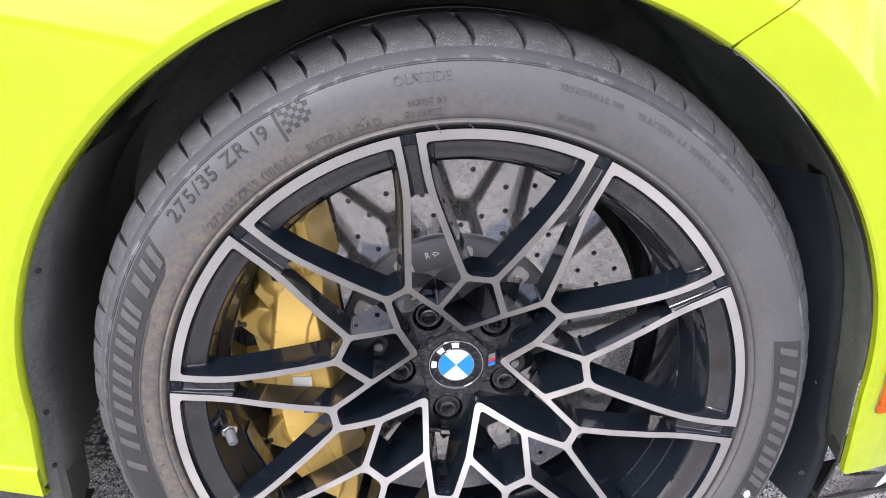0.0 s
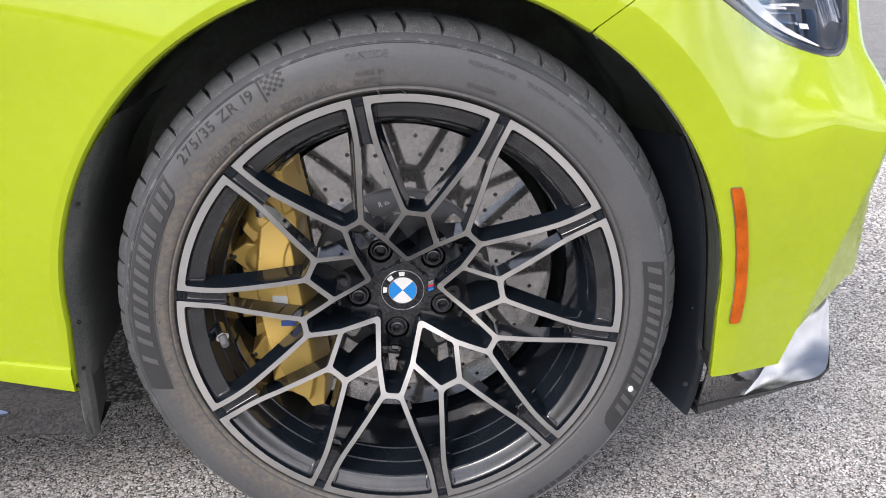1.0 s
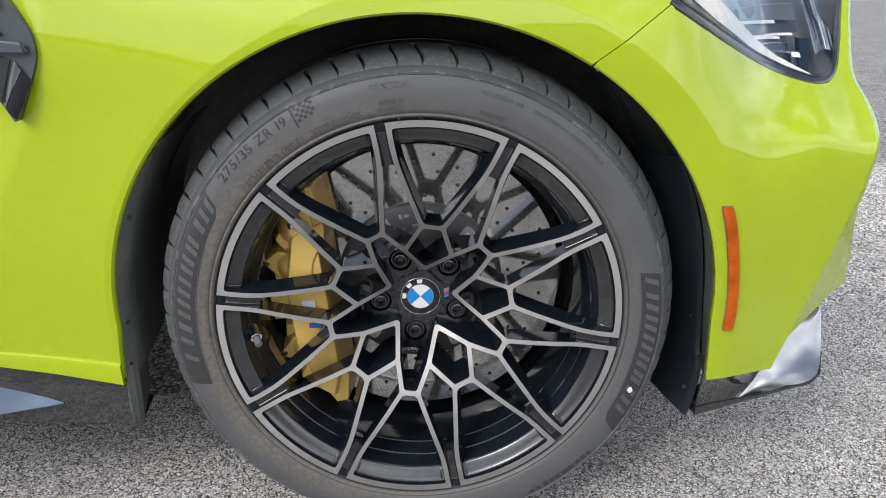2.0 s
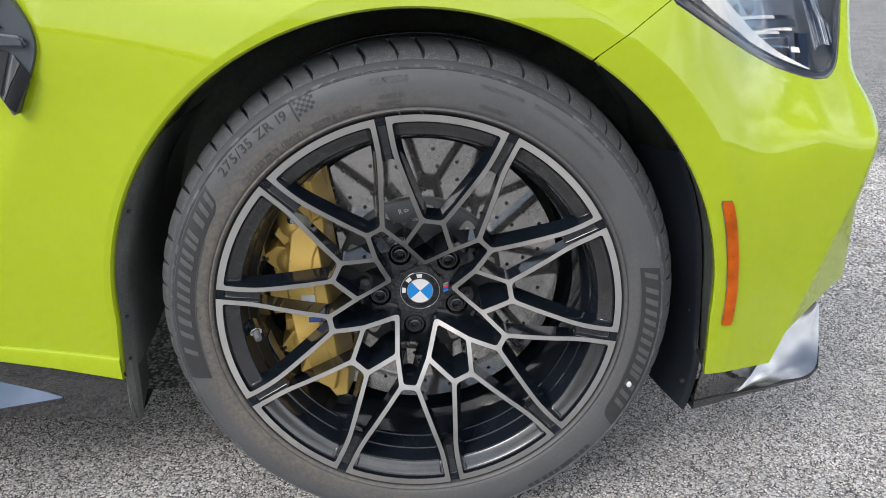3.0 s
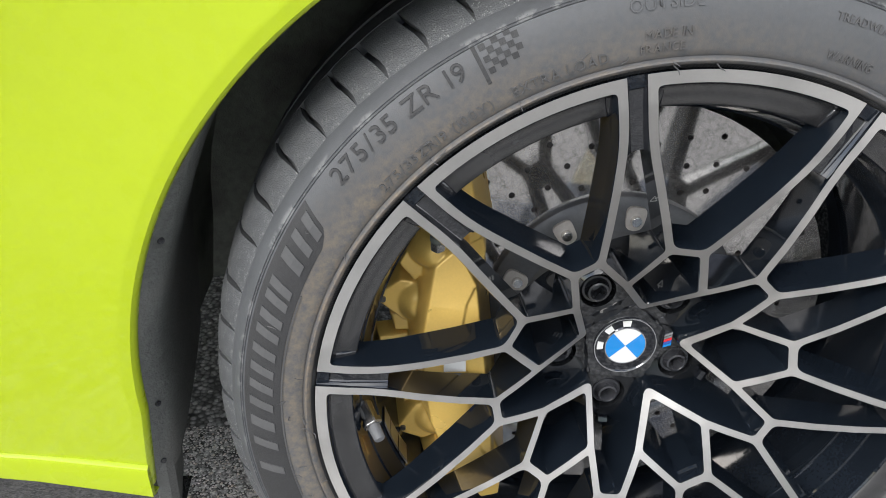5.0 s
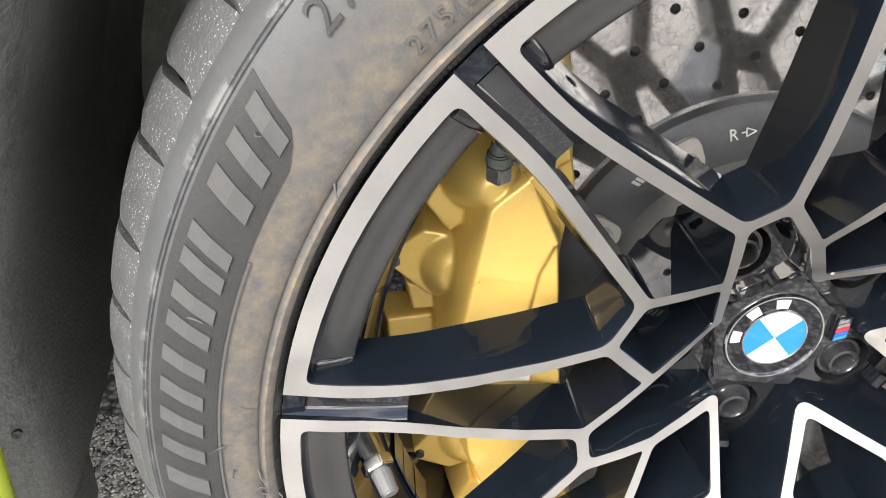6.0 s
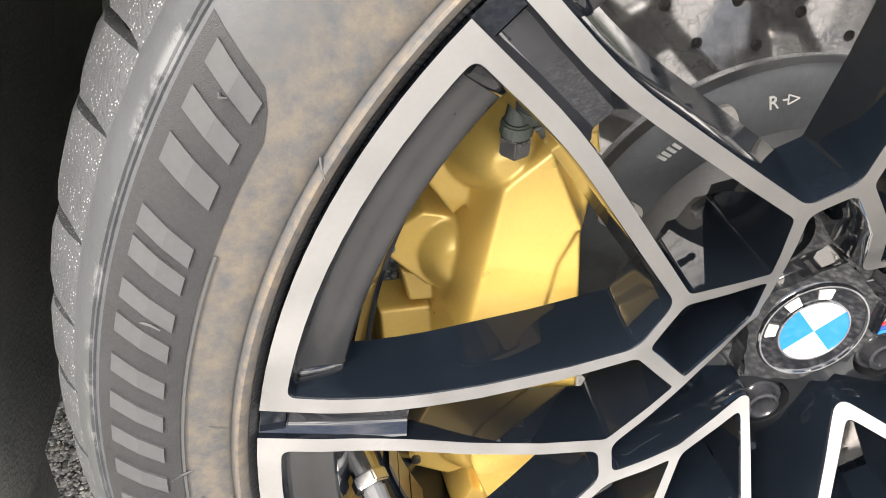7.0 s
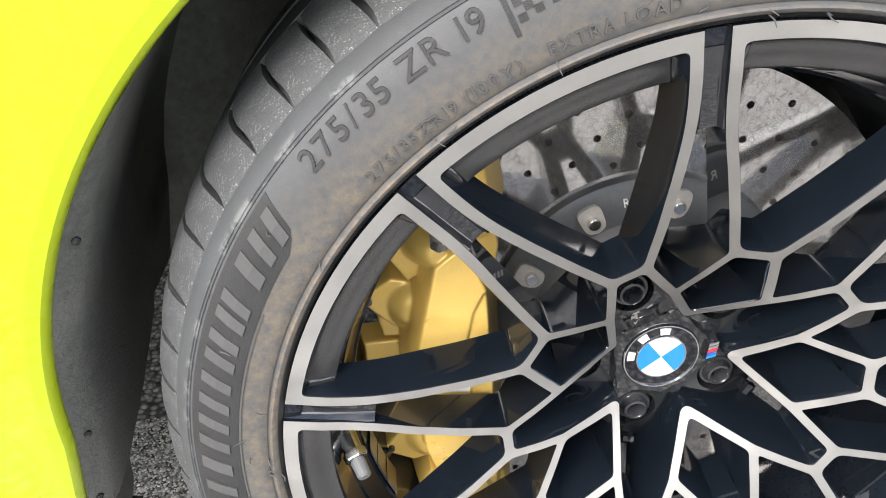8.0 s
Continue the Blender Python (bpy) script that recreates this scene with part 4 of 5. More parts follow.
# ---- brakes ----
DY = 0.140
holes = []
for i in range(18):
    for j in range(6):
        c = polar(0.127 + 0.0117 * j, 86.0 + 20.0 * i + 11.5 * j)
        holes.append([c + polar(0.0029, a) for a in range(0, 360, 45)])
ringo = [polar(0.2000, a) for a in range(0, 360, 4)]
ringi = [polar(0.1170, a) for a in range(0, 360, 6)]
bm = fill([ringo, ringi] + holes, lambda r: DY)
merge(bm, walls([ringo, ringi] + holes, [ringo, ringi] + holes, lambda r: DY, lambda r: DY + 0.014))
brake_disc = part("brake_disc", bm, DISC, car, "cross-drilled carbon ceramic brake disc with fine crackle", sharp=30)
part("disc_rear", revolve([(0.117, DY + 0.0145), (0.1998, DY + 0.0145), (0.1998, DY + 0.038), (0.117, DY + 0.038)], 90), DARKSTEEL, brake_disc, "inner face of the disc")
part("disc_hat", revolve([(0.030, 0.112), (0.070, 0.112), (0.078, 0.118), (0.086, 0.128), (0.112, 0.130), (0.1165, 0.133), (0.118, 0.142)], 90), HAT, brake_disc, "anthracite disc hat")
for k in range(10):
    a = 119.5 + 36 * k
    p = W(0.0975, a, 0.1295)
    q = W(0.104, a, 0.0)
    out = [polar(0.0985, a) + polar(u, a) + polar(v, a + 90) for u, v in ((-0.011, -0.0075), (0.011, -0.0095), (0.011, 0.0095), (-0.011, 0.0075))]
    bm = prism([(o[0], ZC + o[1]) for o in rounded(out, [0.007] * 4)], "y", 0.1262, 0.1305, 0.0006)
    part("hat_washer", bm, WASHER, brake_disc, "bright steel washer")
    bm = cylinder(p + Vector((0, -0.002, 0)), p + Vector((0, -0.008, 0)), 0.0050, 0.0046, 14, 0.0008)
    part("hat_bolt", bm, BRIGHT, brake_disc, "steel hat bolt")

CA = radians(186.0)
CR, CT = np.array((math.cos(CA), math.sin(CA))), np.array((math.sin(CA), -math.cos(CA)))


def distance(u, v, pts):
    """Signed distance of many places to an outline; negative inside."""
    best = np.full(u.shape, 1e9)
    inside = np.zeros(u.shape, bool)
    for k in range(len(pts)):
        (ax, ay), (bx, by) = pts[k - 1], pts[k]
        ex, ey = bx - ax, by - ay
        t = np.clip(((u - ax) * ex + (v - ay) * ey) / (ex * ex + ey * ey), 0, 1)
        best = np.minimum(best, np.hypot(u - ax - t * ex, v - ay - t * ey))
        cross = ((ay > v) != (by > v)) & (u < (bx - ax) * (v - ay) / (by - ay + 1e-12) + ax)
        inside ^= cross
    return np.where(inside, -best, best)


def both(half):
    """An outline and its mirror image across the caliper's middle."""
    return half + [(u, -v) for u, v in reversed(half) if v > 0]


FACE = both([(0.1755, 0.0), (0.1740, 0.039), (0.1555, 0.111), (0.135, 0.1265), (0.1225, 0.090), (0.1220, 0.0)])
STEP = both([(0.1385, 0.0), (0.1385, 0.052), (0.1330, 0.074), (0.1255, 0.088), (0.116, 0.090), (0.116, 0.0)])
ARM = [(0.166, 0.0), (0.160, 0.110), (0.142, 0.150), (0.138, 0.176), (0.118, 0.175), (0.111, 0.112), (0.119, 0.07), (0.119, 0.0), (0.119, -0.07), (0.111, -0.105), (0.119, -0.144), (0.138, -0.146), (0.156, -0.112)]
RIB = [(0.131, 0.176), (0.119, 0.175), (0.115, 0.125), (0.127, 0.120)]
SLAB = [(0.184, 0.1035), (0.170, 0.124), (0.148, 0.130), (0.150, 0.100), (0.1722, 0.0835)]
FIN = [(0.2085, 0.0690), (0.2040, 0.0740), (0.1840, 0.0850), (0.166, 0.080), (0.162, 0.0546), (0.166, 0.0349), (0.1864, 0.0440)]
FOOT = [(0.198, 0.0500), (0.1732, 0.0390), (0.160, 0.0330), (0.160, 0.0257), (0.1955, 0.0284)]
MIDDLE = both([(0.2110, 0.0), (0.2105, 0.0225), (0.160, 0.0230), (0.160, 0.0)])
gu, gv = np.meshgrid(np.arange(0.098, 0.2185, 0.0008), np.arange(-0.158, 0.1865, 0.0008))
parts_y = []
for outline, level, soft, wall, mirror in ((FACE, 0.0565, 0.0012, 3.2, False), (ARM, 0.0720, 0.002, 5.0, False), (RIB, 0.0660, 0.0012, 2.5, False), (SLAB, 0.0840, 0.0015, 4.0, True), (FIN, 0.0930, 0.0012, 4.5, True), (FOOT, 0.1030, 0.0012, 4.5, True), (MIDDLE, 0.1080, 0.0012, 3.0, False)):
    for sign in ((1, -1) if mirror else (1,)):
        sd = distance(gu, gv * sign, outline)
        parts_y.append(level + 1.6 * wall * np.maximum(sd + soft, 0.0))
for uu, vv, rr, level in ((0.168, 0.060, 0.015, 0.083), (0.168, -0.060, 0.015, 0.083), (0.1520, 0.1180, 0.0100, 0.0590)):
    sd = np.hypot(gu - uu, gv - vv) - rr
    parts_y.append(level + 30.0 * np.maximum(sd + 0.007, 0.0) ** 1.8)
stack = np.stack(parts_y)
low = stack.min(0)
gy = low - 0.0008 * np.log(np.exp(-(stack - low) / 0.0008).sum(0))
gy = gy + 0.0022 * np.clip(0.5 - distance(gu, gv, STEP) / 0.0016, 0, 1) * (gy < 0.066)
bm = bmesh.new()
vs = {}
for jj in range(gu.shape[0]):
    for ii in range(gu.shape[1]):
        if gy[jj, ii] < 0.140:
            q = CR * gu[jj, ii] + CT * gv[jj, ii]
            vs[jj, ii] = bm.verts.new((q[0], float(min(gy[jj, ii], 0.128)), ZC + q[1]))
for (jj, ii) in list(vs):
    quad = [(jj, ii), (jj, ii + 1), (jj + 1, ii + 1), (jj + 1, ii)]
    if all(k in vs for k in quad) and min(vs[k].co.y for k in quad) < 0.127:
        bm.faces.new([vs[k] for k in quad])
bmesh.ops.delete(bm, geom=[v for v in bm.verts if not v.link_faces], context="VERTS")
for turns in range(2):
    bmesh.ops.smooth_vert(bm, verts=bm.verts, factor=0.5, use_axis_x=True, use_axis_y=True, use_axis_z=True)
caliper = part("brake_caliper", bm, GOLD, car, "gold painted brake caliper", sharp=50)

# ---- lamps and trim ----
MARK_Z = (0.2995, 0.3012, 0.3329, 0.3562, 0.3942, 0.4313, 0.4566, 0.4773, 0.4790)
MARK_X = (0.4020, 0.4021, 0.4020, 0.4000, 0.3943, 0.3862, 0.3793, 0.3722, 0.3716)


def marker_sheet(half, crown, count, over=0.0):
    """A bowed upright strip on the bumper's side, its ends rounded."""
    rows = []
    for f in np.linspace(0.0, 1.0, count):
        z = 0.4775 + over - (0.1765 + 2 * over) * f
        xm = float(np.interp(z, MARK_Z, MARK_X))
        w = half * (1.0 - 0.22 * max(0.0, abs(f - 0.5) - 0.47) / 0.03)
        rows.append([Vector((xm + q * w, body(xm + q * w, z)[1] - h * crown - 0.0004, z)) for q, h in ((-1, 0.1), (-0.93, 0.8), (-0.4, 1.0), (0.4, 1.0), (0.93, 0.8), (1, 0.1))])
    return thicken(grid(rows), (0, 0.006, 0))


marker = part("side_marker", marker_sheet(0.0076, 0.0038, 40), AMBER, car, "amber side marker reflector", sharp=40)
part("marker_seal", marker_sheet(0.0082, 0.0012, 40, 0.0007), PLASTIC, marker, "thin black seal round the reflector", sharp=30)

vent_line = [np.array(p) for p in ((-0.4545, 0.588), (-0.4385, 0.618), (-0.4240, 0.645), (-0.4175, 0.664), (-0.4195, 0.687), (-0.432, 0.708), (-0.454, 0.737), (-0.504, 0.767), (-0.604, 0.777), (-0.579, 0.739), (-0.532, 0.6935), (-0.494, 0.6535), (-0.468, 0.6150))]
vent_pts = [tuple(p) for p in rounded(vent_line, [0.003] + [0.02] * 7 + [0.0, 0.0] + [0.03] * 3, 5)]
vent = part("side_vent", prism(vent_pts, "y", -0.004, 0.014, 0.002), VENT, car, "dark grey plastic side vent")
part("vent_bar", prism([(-0.4250, 0.6630), (-0.4240, 0.6715), (-0.4285, 0.6765), (-0.504, 0.6850), (-0.527, 0.6905), (-0.517, 0.6780), (-0.464, 0.6672)], "y", -0.013, -0.003, 0.0034), VENT, vent, "moulded bar across the vent")
part("vent_field", prism([(-0.516, 0.6815), (-0.4450, 0.6590), (-0.4640, 0.6095), (-0.4705, 0.6210), (-0.4930, 0.6550)], "y", -0.0058, -0.003, 0.0012), VENTBLACK, vent, "smooth black hollow of the vent")
part("vent_bar", prism([(-0.4475, 0.7130), (-0.4470, 0.7235), (-0.4520, 0.7275), (-0.508, 0.7330), (-0.562, 0.7400), (-0.545, 0.7190), (-0.500, 0.7155)], "y", -0.013, -0.003, 0.0034), VENT, vent, "moulded bar across the vent")
part("vent_badge_plate", prism([(-0.4487, 0.6845), (-0.4681, 0.7098), (-0.500, 0.7125), (-0.546, 0.7160), (-0.527, 0.6945), (-0.5160, 0.6865)], "y", -0.009, -0.003, 0.001), GLOSS, vent, "gloss black badge plate")

# splitter below the bumper, turning into a winglet at the corner
INNER = ((0.4521, 0.0620, 0.1680), (0.4714, 0.0700, 0.1818), (0.4890, 0.0790, 0.2080), (0.5057, 0.0900, 0.2312), (0.5215, 0.0980, 0.2481), (0.5392, 0.1040, 0.2580), (0.5602, 0.1100, 0.2679), (0.5800, 0.1170, 0.2818))
OUTER = ((0.4515, 0.0600, 0.1665), (0.4836, 0.0540, 0.1783), (0.5160, 0.0500, 0.1905), (0.5500, 0.0550, 0.1950), (0.5690, 0.0670, 0.2030), (0.5775, 0.0880, 0.2256), (0.5820, 0.1040, 0.2506), (0.5849, 0.1180, 0.2777))
rows = []
for f in np.linspace(0.0, 1.0, 12):
    top = Vector((0.388, 0.036, 0.224)).lerp(Vector((0.4930, 0.0800, 0.2140)), f) + Vector((0, -0.010 * math.sin(math.pi * f), 0))
    mid = Vector((0.392, 0.052, 0.190)).lerp(Vector((0.4760, 0.0715, 0.1890)), f)
    bot = Vector((0.395, 0.068, 0.150)).lerp(Vector((0.4530, 0.0625, 0.1685)), f)
    rows.append([top + Vector((0, 0.03, 0.010)), top, top.lerp(mid, 0.5), mid, mid.lerp(bot, 0.5), bot, bot + Vector((0, 0.05, 0.0))])
splitter = part("splitter", thicken(grid(rows), (0, 0.004, 0)), SKIRT, car, "gloss black lower splitter reflecting asphalt", sharp=25)
rows = []
for p, thick in (((0.395, 0.0675, 0.1500), 0.013), ((0.4250, 0.0640, 0.1590), 0.011), ((0.4515, 0.0605, 0.1668), 0.008)) + tuple((q, h) for q, h in zip(OUTER[1:6], (0.0065, 0.0055, 0.005, 0.004, 0.002))):
    p = Vector(p)
    rows.append([p + Vector((0, 0.020, 0.000)), p + Vector((0, -0.0012, 0.0002)), p + Vector((0.0005, -0.0018, -thick * 0.5)), p + Vector((0, 0.0005, -thick)), p + Vector((-0.006, 0.05, -thick))])
part("splitter_lip", thicken(grid(rows), (0, 0.003, 0)), SKIRT, splitter, "gloss black lower lip", sharp=30)
lines = []
for line in (INNER, OUTER):
    q = np.array([[np.interp(f * 7, range(8), [p[c] for p in line]) for c in range(3)] for f in np.linspace(0.0, 1.0, 31)])
    for turns in range(5):
        q[1:-1] = (q[:-2] + 2 * q[1:-1] + q[2:]) / 4
    lines.append(q)
rows = []
for i, (a, b) in enumerate(zip(*lines)):
    a, b, f = Vector(a), Vector(b), i / 30.0
    row = [a + Vector((-0.004, 0.014, 0.004))]
    for g in np.linspace(0.0, 1.0, 11):
        row.append(a.lerp(b, g) + Vector((-0.002, 0.005, -0.006)) * math.sin(math.pi * g) * (0.2 + 0.3 * math.sin(math.pi * f)))
    rows.append(row + [b + Vector((0.001, 0.002, -0.003)), b + Vector((-0.002, 0.009, -0.004)), b + Vector((-0.008, 0.022, -0.004))])
part("splitter_winglet", thicken(grid(rows), (0, 0.004, 0)), WINGLET, car, "mirror-bright curved winglet at the bumper corner", sharp=25)

# added dark strip that stands for the shade in the fender and bumper seam
p0, p1 = lip_at(58.25), lip_at(58.25) + np.array((math.cos(radians(37)), math.sin(radians(37)))) * 0.16
rows = []
for f in np.linspace(0.0, 1.0, 8):
    q = p0 + (p1 - p0) * f
    c = body(*q)
    rows.append([c + Vector((-0.007, 0.008, 0.009)), c + Vector((0.007, 0.008, -0.009))])
part("seam_shade", thicken(grid(rows), (0, 0.004, 0)), PLASTIC, car, "dark strip added for the shade in the panel seam")

# ---- headlight ----
LENS = bpy.data.materials.new("clear_lens")
LENS.use_nodes = True
lens_p = LENS.node_tree.nodes["Principled BSDF"]
lens_p.inputs["Transmission Weight"].default_value, lens_p.inputs["Roughness"].default_value, lens_p.inputs["IOR"].default_value = 1.0, 0.02, 1.28


def lamp_place(s, z, deep):
    return body(s, z) + Vector((0.5 * deep, deep, -0.1 * deep))


def lamp_sheet(outline, deep, nu=14, nv=6):
    """A sheet between a lower and an upper border given as (s, z) at four corners or more."""
    lo, hi = outline
    rows = []
    for j in range(nv + 1):
        g = j / nv
        row = []
        for i in range(nu + 1):
            f = i / nu
            a = np.array((np.interp(f, lo[0], lo[1]), np.interp(f, lo[0], lo[2])))
            b = np.array((np.interp(f, hi[0], hi[1]), np.interp(f, hi[0], hi[2])))
            q = a + (b - a) * g
            row.append(lamp_place(q[0], q[1], deep))
        rows.append(row)
    return grid(rows)


FR = tuple(i / 13.0 for i in range(14))
LO = (FR, RIM_S, RIM_Z)
HI = (FR, tuple(float(q) for q in np.linspace(0.278, 0.627, 14)), (0.76,) * 14)
headlight = part("headlight", thicken(lamp_sheet((LO, HI), 0.055, 39, 6), (0, 0.01, 0)), STEEL, car, "dark metallic headlight housing with chrome inside")
fine = np.linspace(0, 1, 53)
rim = np.array([(np.interp(f, FR, RIM_S), np.interp(f, FR, RIM_Z)) for f in fine])
rim[1:-1] = (rim[:-2] + 2 * rim[1:-1] + rim[2:]) / 4
rows = []
for i, (s0, z0) in enumerate(rim):
    tx, tz = rim[min(i + 1, 52)] - rim[max(i - 1, 0)]
    ln = math.hypot(tx, tz)
    nx, nz = -tz / ln, tx / ln
    wide = 0.60 + 0.40 * smooth(0.62, 0.35, fine[i])
    rows.append([lamp_place(s0 + nx * a * wide, z0 + nz * a * wide, y) for a, y in ((0.0, 0.006), (0.0006, 0.0005), (0.003, -0.0008), (0.009, 0.0005), (0.0115, 0.004), (0.0125, 0.012), (0.014, 0.05))])
part("lamp_seal", thicken(grid(rows), (0, 0.003, 0)), VENTBLACK, headlight, "black rim of the headlight")


def lamp_piece(name, lo, hi, deep, mat, label, thick=0.012):
    outline = tuple((tuple(np.linspace(0, 1, len(b))), tuple(q[0] for q in b), tuple(q[1] for q in b)) for b in (lo, hi))
    return part(name, thicken(lamp_sheet(outline, deep, 12, 2), (0, thick, 0)), mat, headlight, label)


lamp_piece("light_strip", [(0.300, 0.7200), (0.338, 0.6940), (0.400, 0.6590), (0.4490, 0.6370), (0.500, 0.6190)], [(0.345, 0.7150), (0.372, 0.6970), (0.420, 0.6640), (0.4560, 0.6420), (0.5010, 0.6200)], 0.010, SILVERPAINT, "pale silver light strip")
# three chrome blades in pale silver: their bright reflections are put into the colour
lamp_piece("reflector_blade", [(0.376, 0.6850), (0.4675, 0.6795)], [(0.376, 0.6880), (0.4675, 0.6830)], 0.020, SILVERPAINT, "chrome blade in the headlight")
lamp_piece("reflector_blade", [(0.402, 0.6660), (0.4680, 0.6610)], [(0.402, 0.6695), (0.4680, 0.6640)], 0.018, SILVERPAINT, "chrome blade in the headlight")
lamp_piece("reflector_blade", [(0.4386, 0.6665), (0.4910, 0.6645)], [(0.4386, 0.6685), (0.4910, 0.6675)], 0.024, SILVERPAINT, "chrome blade in the headlight")
lamp_piece("reflector_blade", [(0.430, 0.6500), (0.4780, 0.6440)], [(0.430, 0.6520), (0.4780, 0.6465)], 0.022, CHROME, "chrome blade in the headlight")
lamp_piece("reflector_blade", [(0.415, 0.6588), (0.4790, 0.6558)], [(0.415, 0.6602), (0.4790, 0.6572)], 0.016, CHROME, "chrome blade in the headlight")
lamp_piece("reflector_blade", [(0.4765, 0.6330), (0.4790, 0.6570)], [(0.4785, 0.6330), (0.4812, 0.6570)], 0.016, CHROME, "chrome blade in the headlight")
lamp_piece("reflector_blade", [(0.478, 0.6400), (0.4930, 0.6385)], [(0.478, 0.6450), (0.4930, 0.6445)], 0.018, SILVERPAINT, "pale lug in the headlight")
lamp_piece("reflector_bowl", [(0.40, 0.676), (0.44, 0.6700), (0.500, 0.6690)], [(0.39, 0.6845), (0.44, 0.6795), (0.500, 0.6780)], 0.032, DARKSTEEL, "dark metal bowl in the headlight")
lamp_piece("reflector_bowl", [(0.38, 0.690), (0.44, 0.6850), (0.505, 0.6830)], [(0.38, 0.703), (0.44, 0.7030), (0.510, 0.7030)], 0.034, STEEL, "metal bowl in the headlight")
lamp_piece("lamp_post", [(0.4870, 0.6265), (0.4985, 0.6200)], [(0.4996, 0.6610), (0.5165, 0.6600)], 0.020, GLOSS, "black divider in the headlight")
# clear bowl of fine streaks at the front end
rows = []
for j in range(30):
    f = j / 29.0
    wob = 0.004 * math.sin(j * 2.4) + 0.003 * math.sin(j * 5.1)
    rows.append([lamp_place(0.520 + 0.030 * f + 0.010 * g + (0.0 if g > 0.5 else 0.006 * f), 0.640 + 0.075 * g + 0.006 * math.sin(3.1 * f), 0.030 - 0.010 * math.sin(math.pi * f) + wob * 0.5) for g in np.linspace(0, 1, 8)])
part("projector", thicken(grid(rows), (0, 0.003, 0)), CHROME, headlight, "clear streaked projector bowl")
lens_ob = part("lens", thicken(lamp_sheet((LO, HI), 0.001, 39, 8), (0, 0.0025, 0)), LENS, headlight, "clear headlight lens")
lens_ob.visible_shadow = False
rows = []
for z in np.linspace(0.6086, 0.735, 26):
    z = float(z)
    s0, c0 = float(np.interp(z, RIM_Z[8:], RIM_S[8:])) + 0.0012, corner(z)
    s0 = min(s0, c0 - 0.003)
    rows.append([body(s0, z) + Vector((0.001, 0.006, 0))] + [body(s0 + (c0 - s0) * f, z) for f in (0.0, 0.25, 0.5, 0.75, 1.0)] + [body(c0 + e, z) for e in (0.003, 0.006, 0.01, 0.014, 0.02, 0.03, 0.06, 0.12)])
part("grille_surround", thicken(grid(rows), (0, 0.002, 0)), PAINT, car, "yellow-green edge beside the headlight")

# ---- writing on the tyre ----
def glyph(ch):
    cu = bpy.data.curves.new("glyph", "FONT")
    cu.body = ch
    cu.size = 1.0
    cu.resolution_u = 3
    ob = bpy.data.objects.new("glyph", cu)
    me = bpy.data.meshes.new_from_object(ob)
    vs = [v.co.copy() for v in me.vertices]
    fs = [tuple(p.vertices) for p in me.polygons]
    bpy.data.objects.remove(ob)
    bpy.data.curves.remove(cu)
    bpy.data.meshes.remove(me)
    return vs, fs


GLYPHS = {}


def text_arc(name, text, r, a0, a1, height, mat, parent, label, surface, lift=0.0010):
    """Letters that run clockwise from a0 to a1 degrees with their feet at radius r."""
    gap, wide = 0.14, []
    for ch in text:
        if ch == " ":
            wide.append(0.34)
            continue
        if ch not in GLYPHS:
            GLYPHS[ch] = glyph(ch)
        xs = [v.x for v in GLYPHS[ch][0]]
        wide.append(max(xs) - min(xs) + gap)
    unit = (a0 - a1) / sum(wide)
    at = a0
    for ch, w in zip(text, wide):
        if ch != " ":
            bm = bmesh.new()
            vs, fs = GLYPHS[ch]
            x0 = min(v.x for v in vs)
            top = [bm.verts.new(W(r + v.y / 0.70 * height, at - (v.x - x0) * unit, surface(r + v.y / 0.70 * height) - lift)) for v in vs]
            low = [bm.verts.new(v.co + Vector((0, lift + 0.0006, 0))) for v in top]
            for f in fs:
                bm.faces.new([top[i] for i in f])
            edges = {}
            for f in fs:
                for i in range(len(f)):
                    e = (f[i], f[(i + 1) % len(f)])
                    key = tuple(sorted(e))
                    edges[key] = edges.get(key, 0) + 1
            for (i, j), cnt in edges.items():
                if cnt == 1:
                    bm.faces.new((top[i], top[j], low[j], low[i]))
            part(name, bm, mat, parent, label, smooth=False)
        at -= w * unit


def arc_patch(r0, r1, a0, a1, surface, lift, lean=0.0, n=6, m=4, taper=0.0):
    rows = []
    for i in range(n + 1):
        a = a0 + (a1 - a0) * i / n
        rows.append([])
        for j in range(m + 1):
            g = j / m
            r = r0 + (r1 - r0) * g
            rows[-1].append(W(r, a + lean * g + (taper * (1 - g) if i == 0 else 0.0), surface(r) - lift))
    return thicken(grid(rows), (0, lift + 0.0008, 0))


# dark rubber here paints the shade inside the recessed size letters
text_arc("sidewall_letter", "275/35 ZR 19", 0.2950, 140.7, 119.9, 0.0110, DARKRUB, wheel, "size letter on the sidewall, darkened for the shade of its recess", side_y, 0.0011)
text_arc("sidewall_letter", "275/35ZR19 (100Y)", 0.2700, 138.0, 119.0, 0.0065, LETTER, wheel, "raised letter on the sidewall", side_y)
text_arc("sidewall_letter", "EXTRA LOAD", 0.2700, 116.5, 103.5, 0.0065, LETTER, wheel, "raised letter on the sidewall", side_y)
text_arc("sidewall_letter", "MADE IN", 0.2790, 99.0, 93.0, 0.0055, RUBBER, wheel, "raised letter on the sidewall", side_y)
text_arc("sidewall_letter", "FRANCE", 0.2705, 99.7, 93.8, 0.0055, RUBBER, wheel, "raised letter on the sidewall", side_y)
text_arc("sidewall_letter", "OUTSIDE", 0.2960, 100.6, 91.8, 0.0075, RUBBER, wheel, "raised letter on the sidewall", side_y, 0.0009)
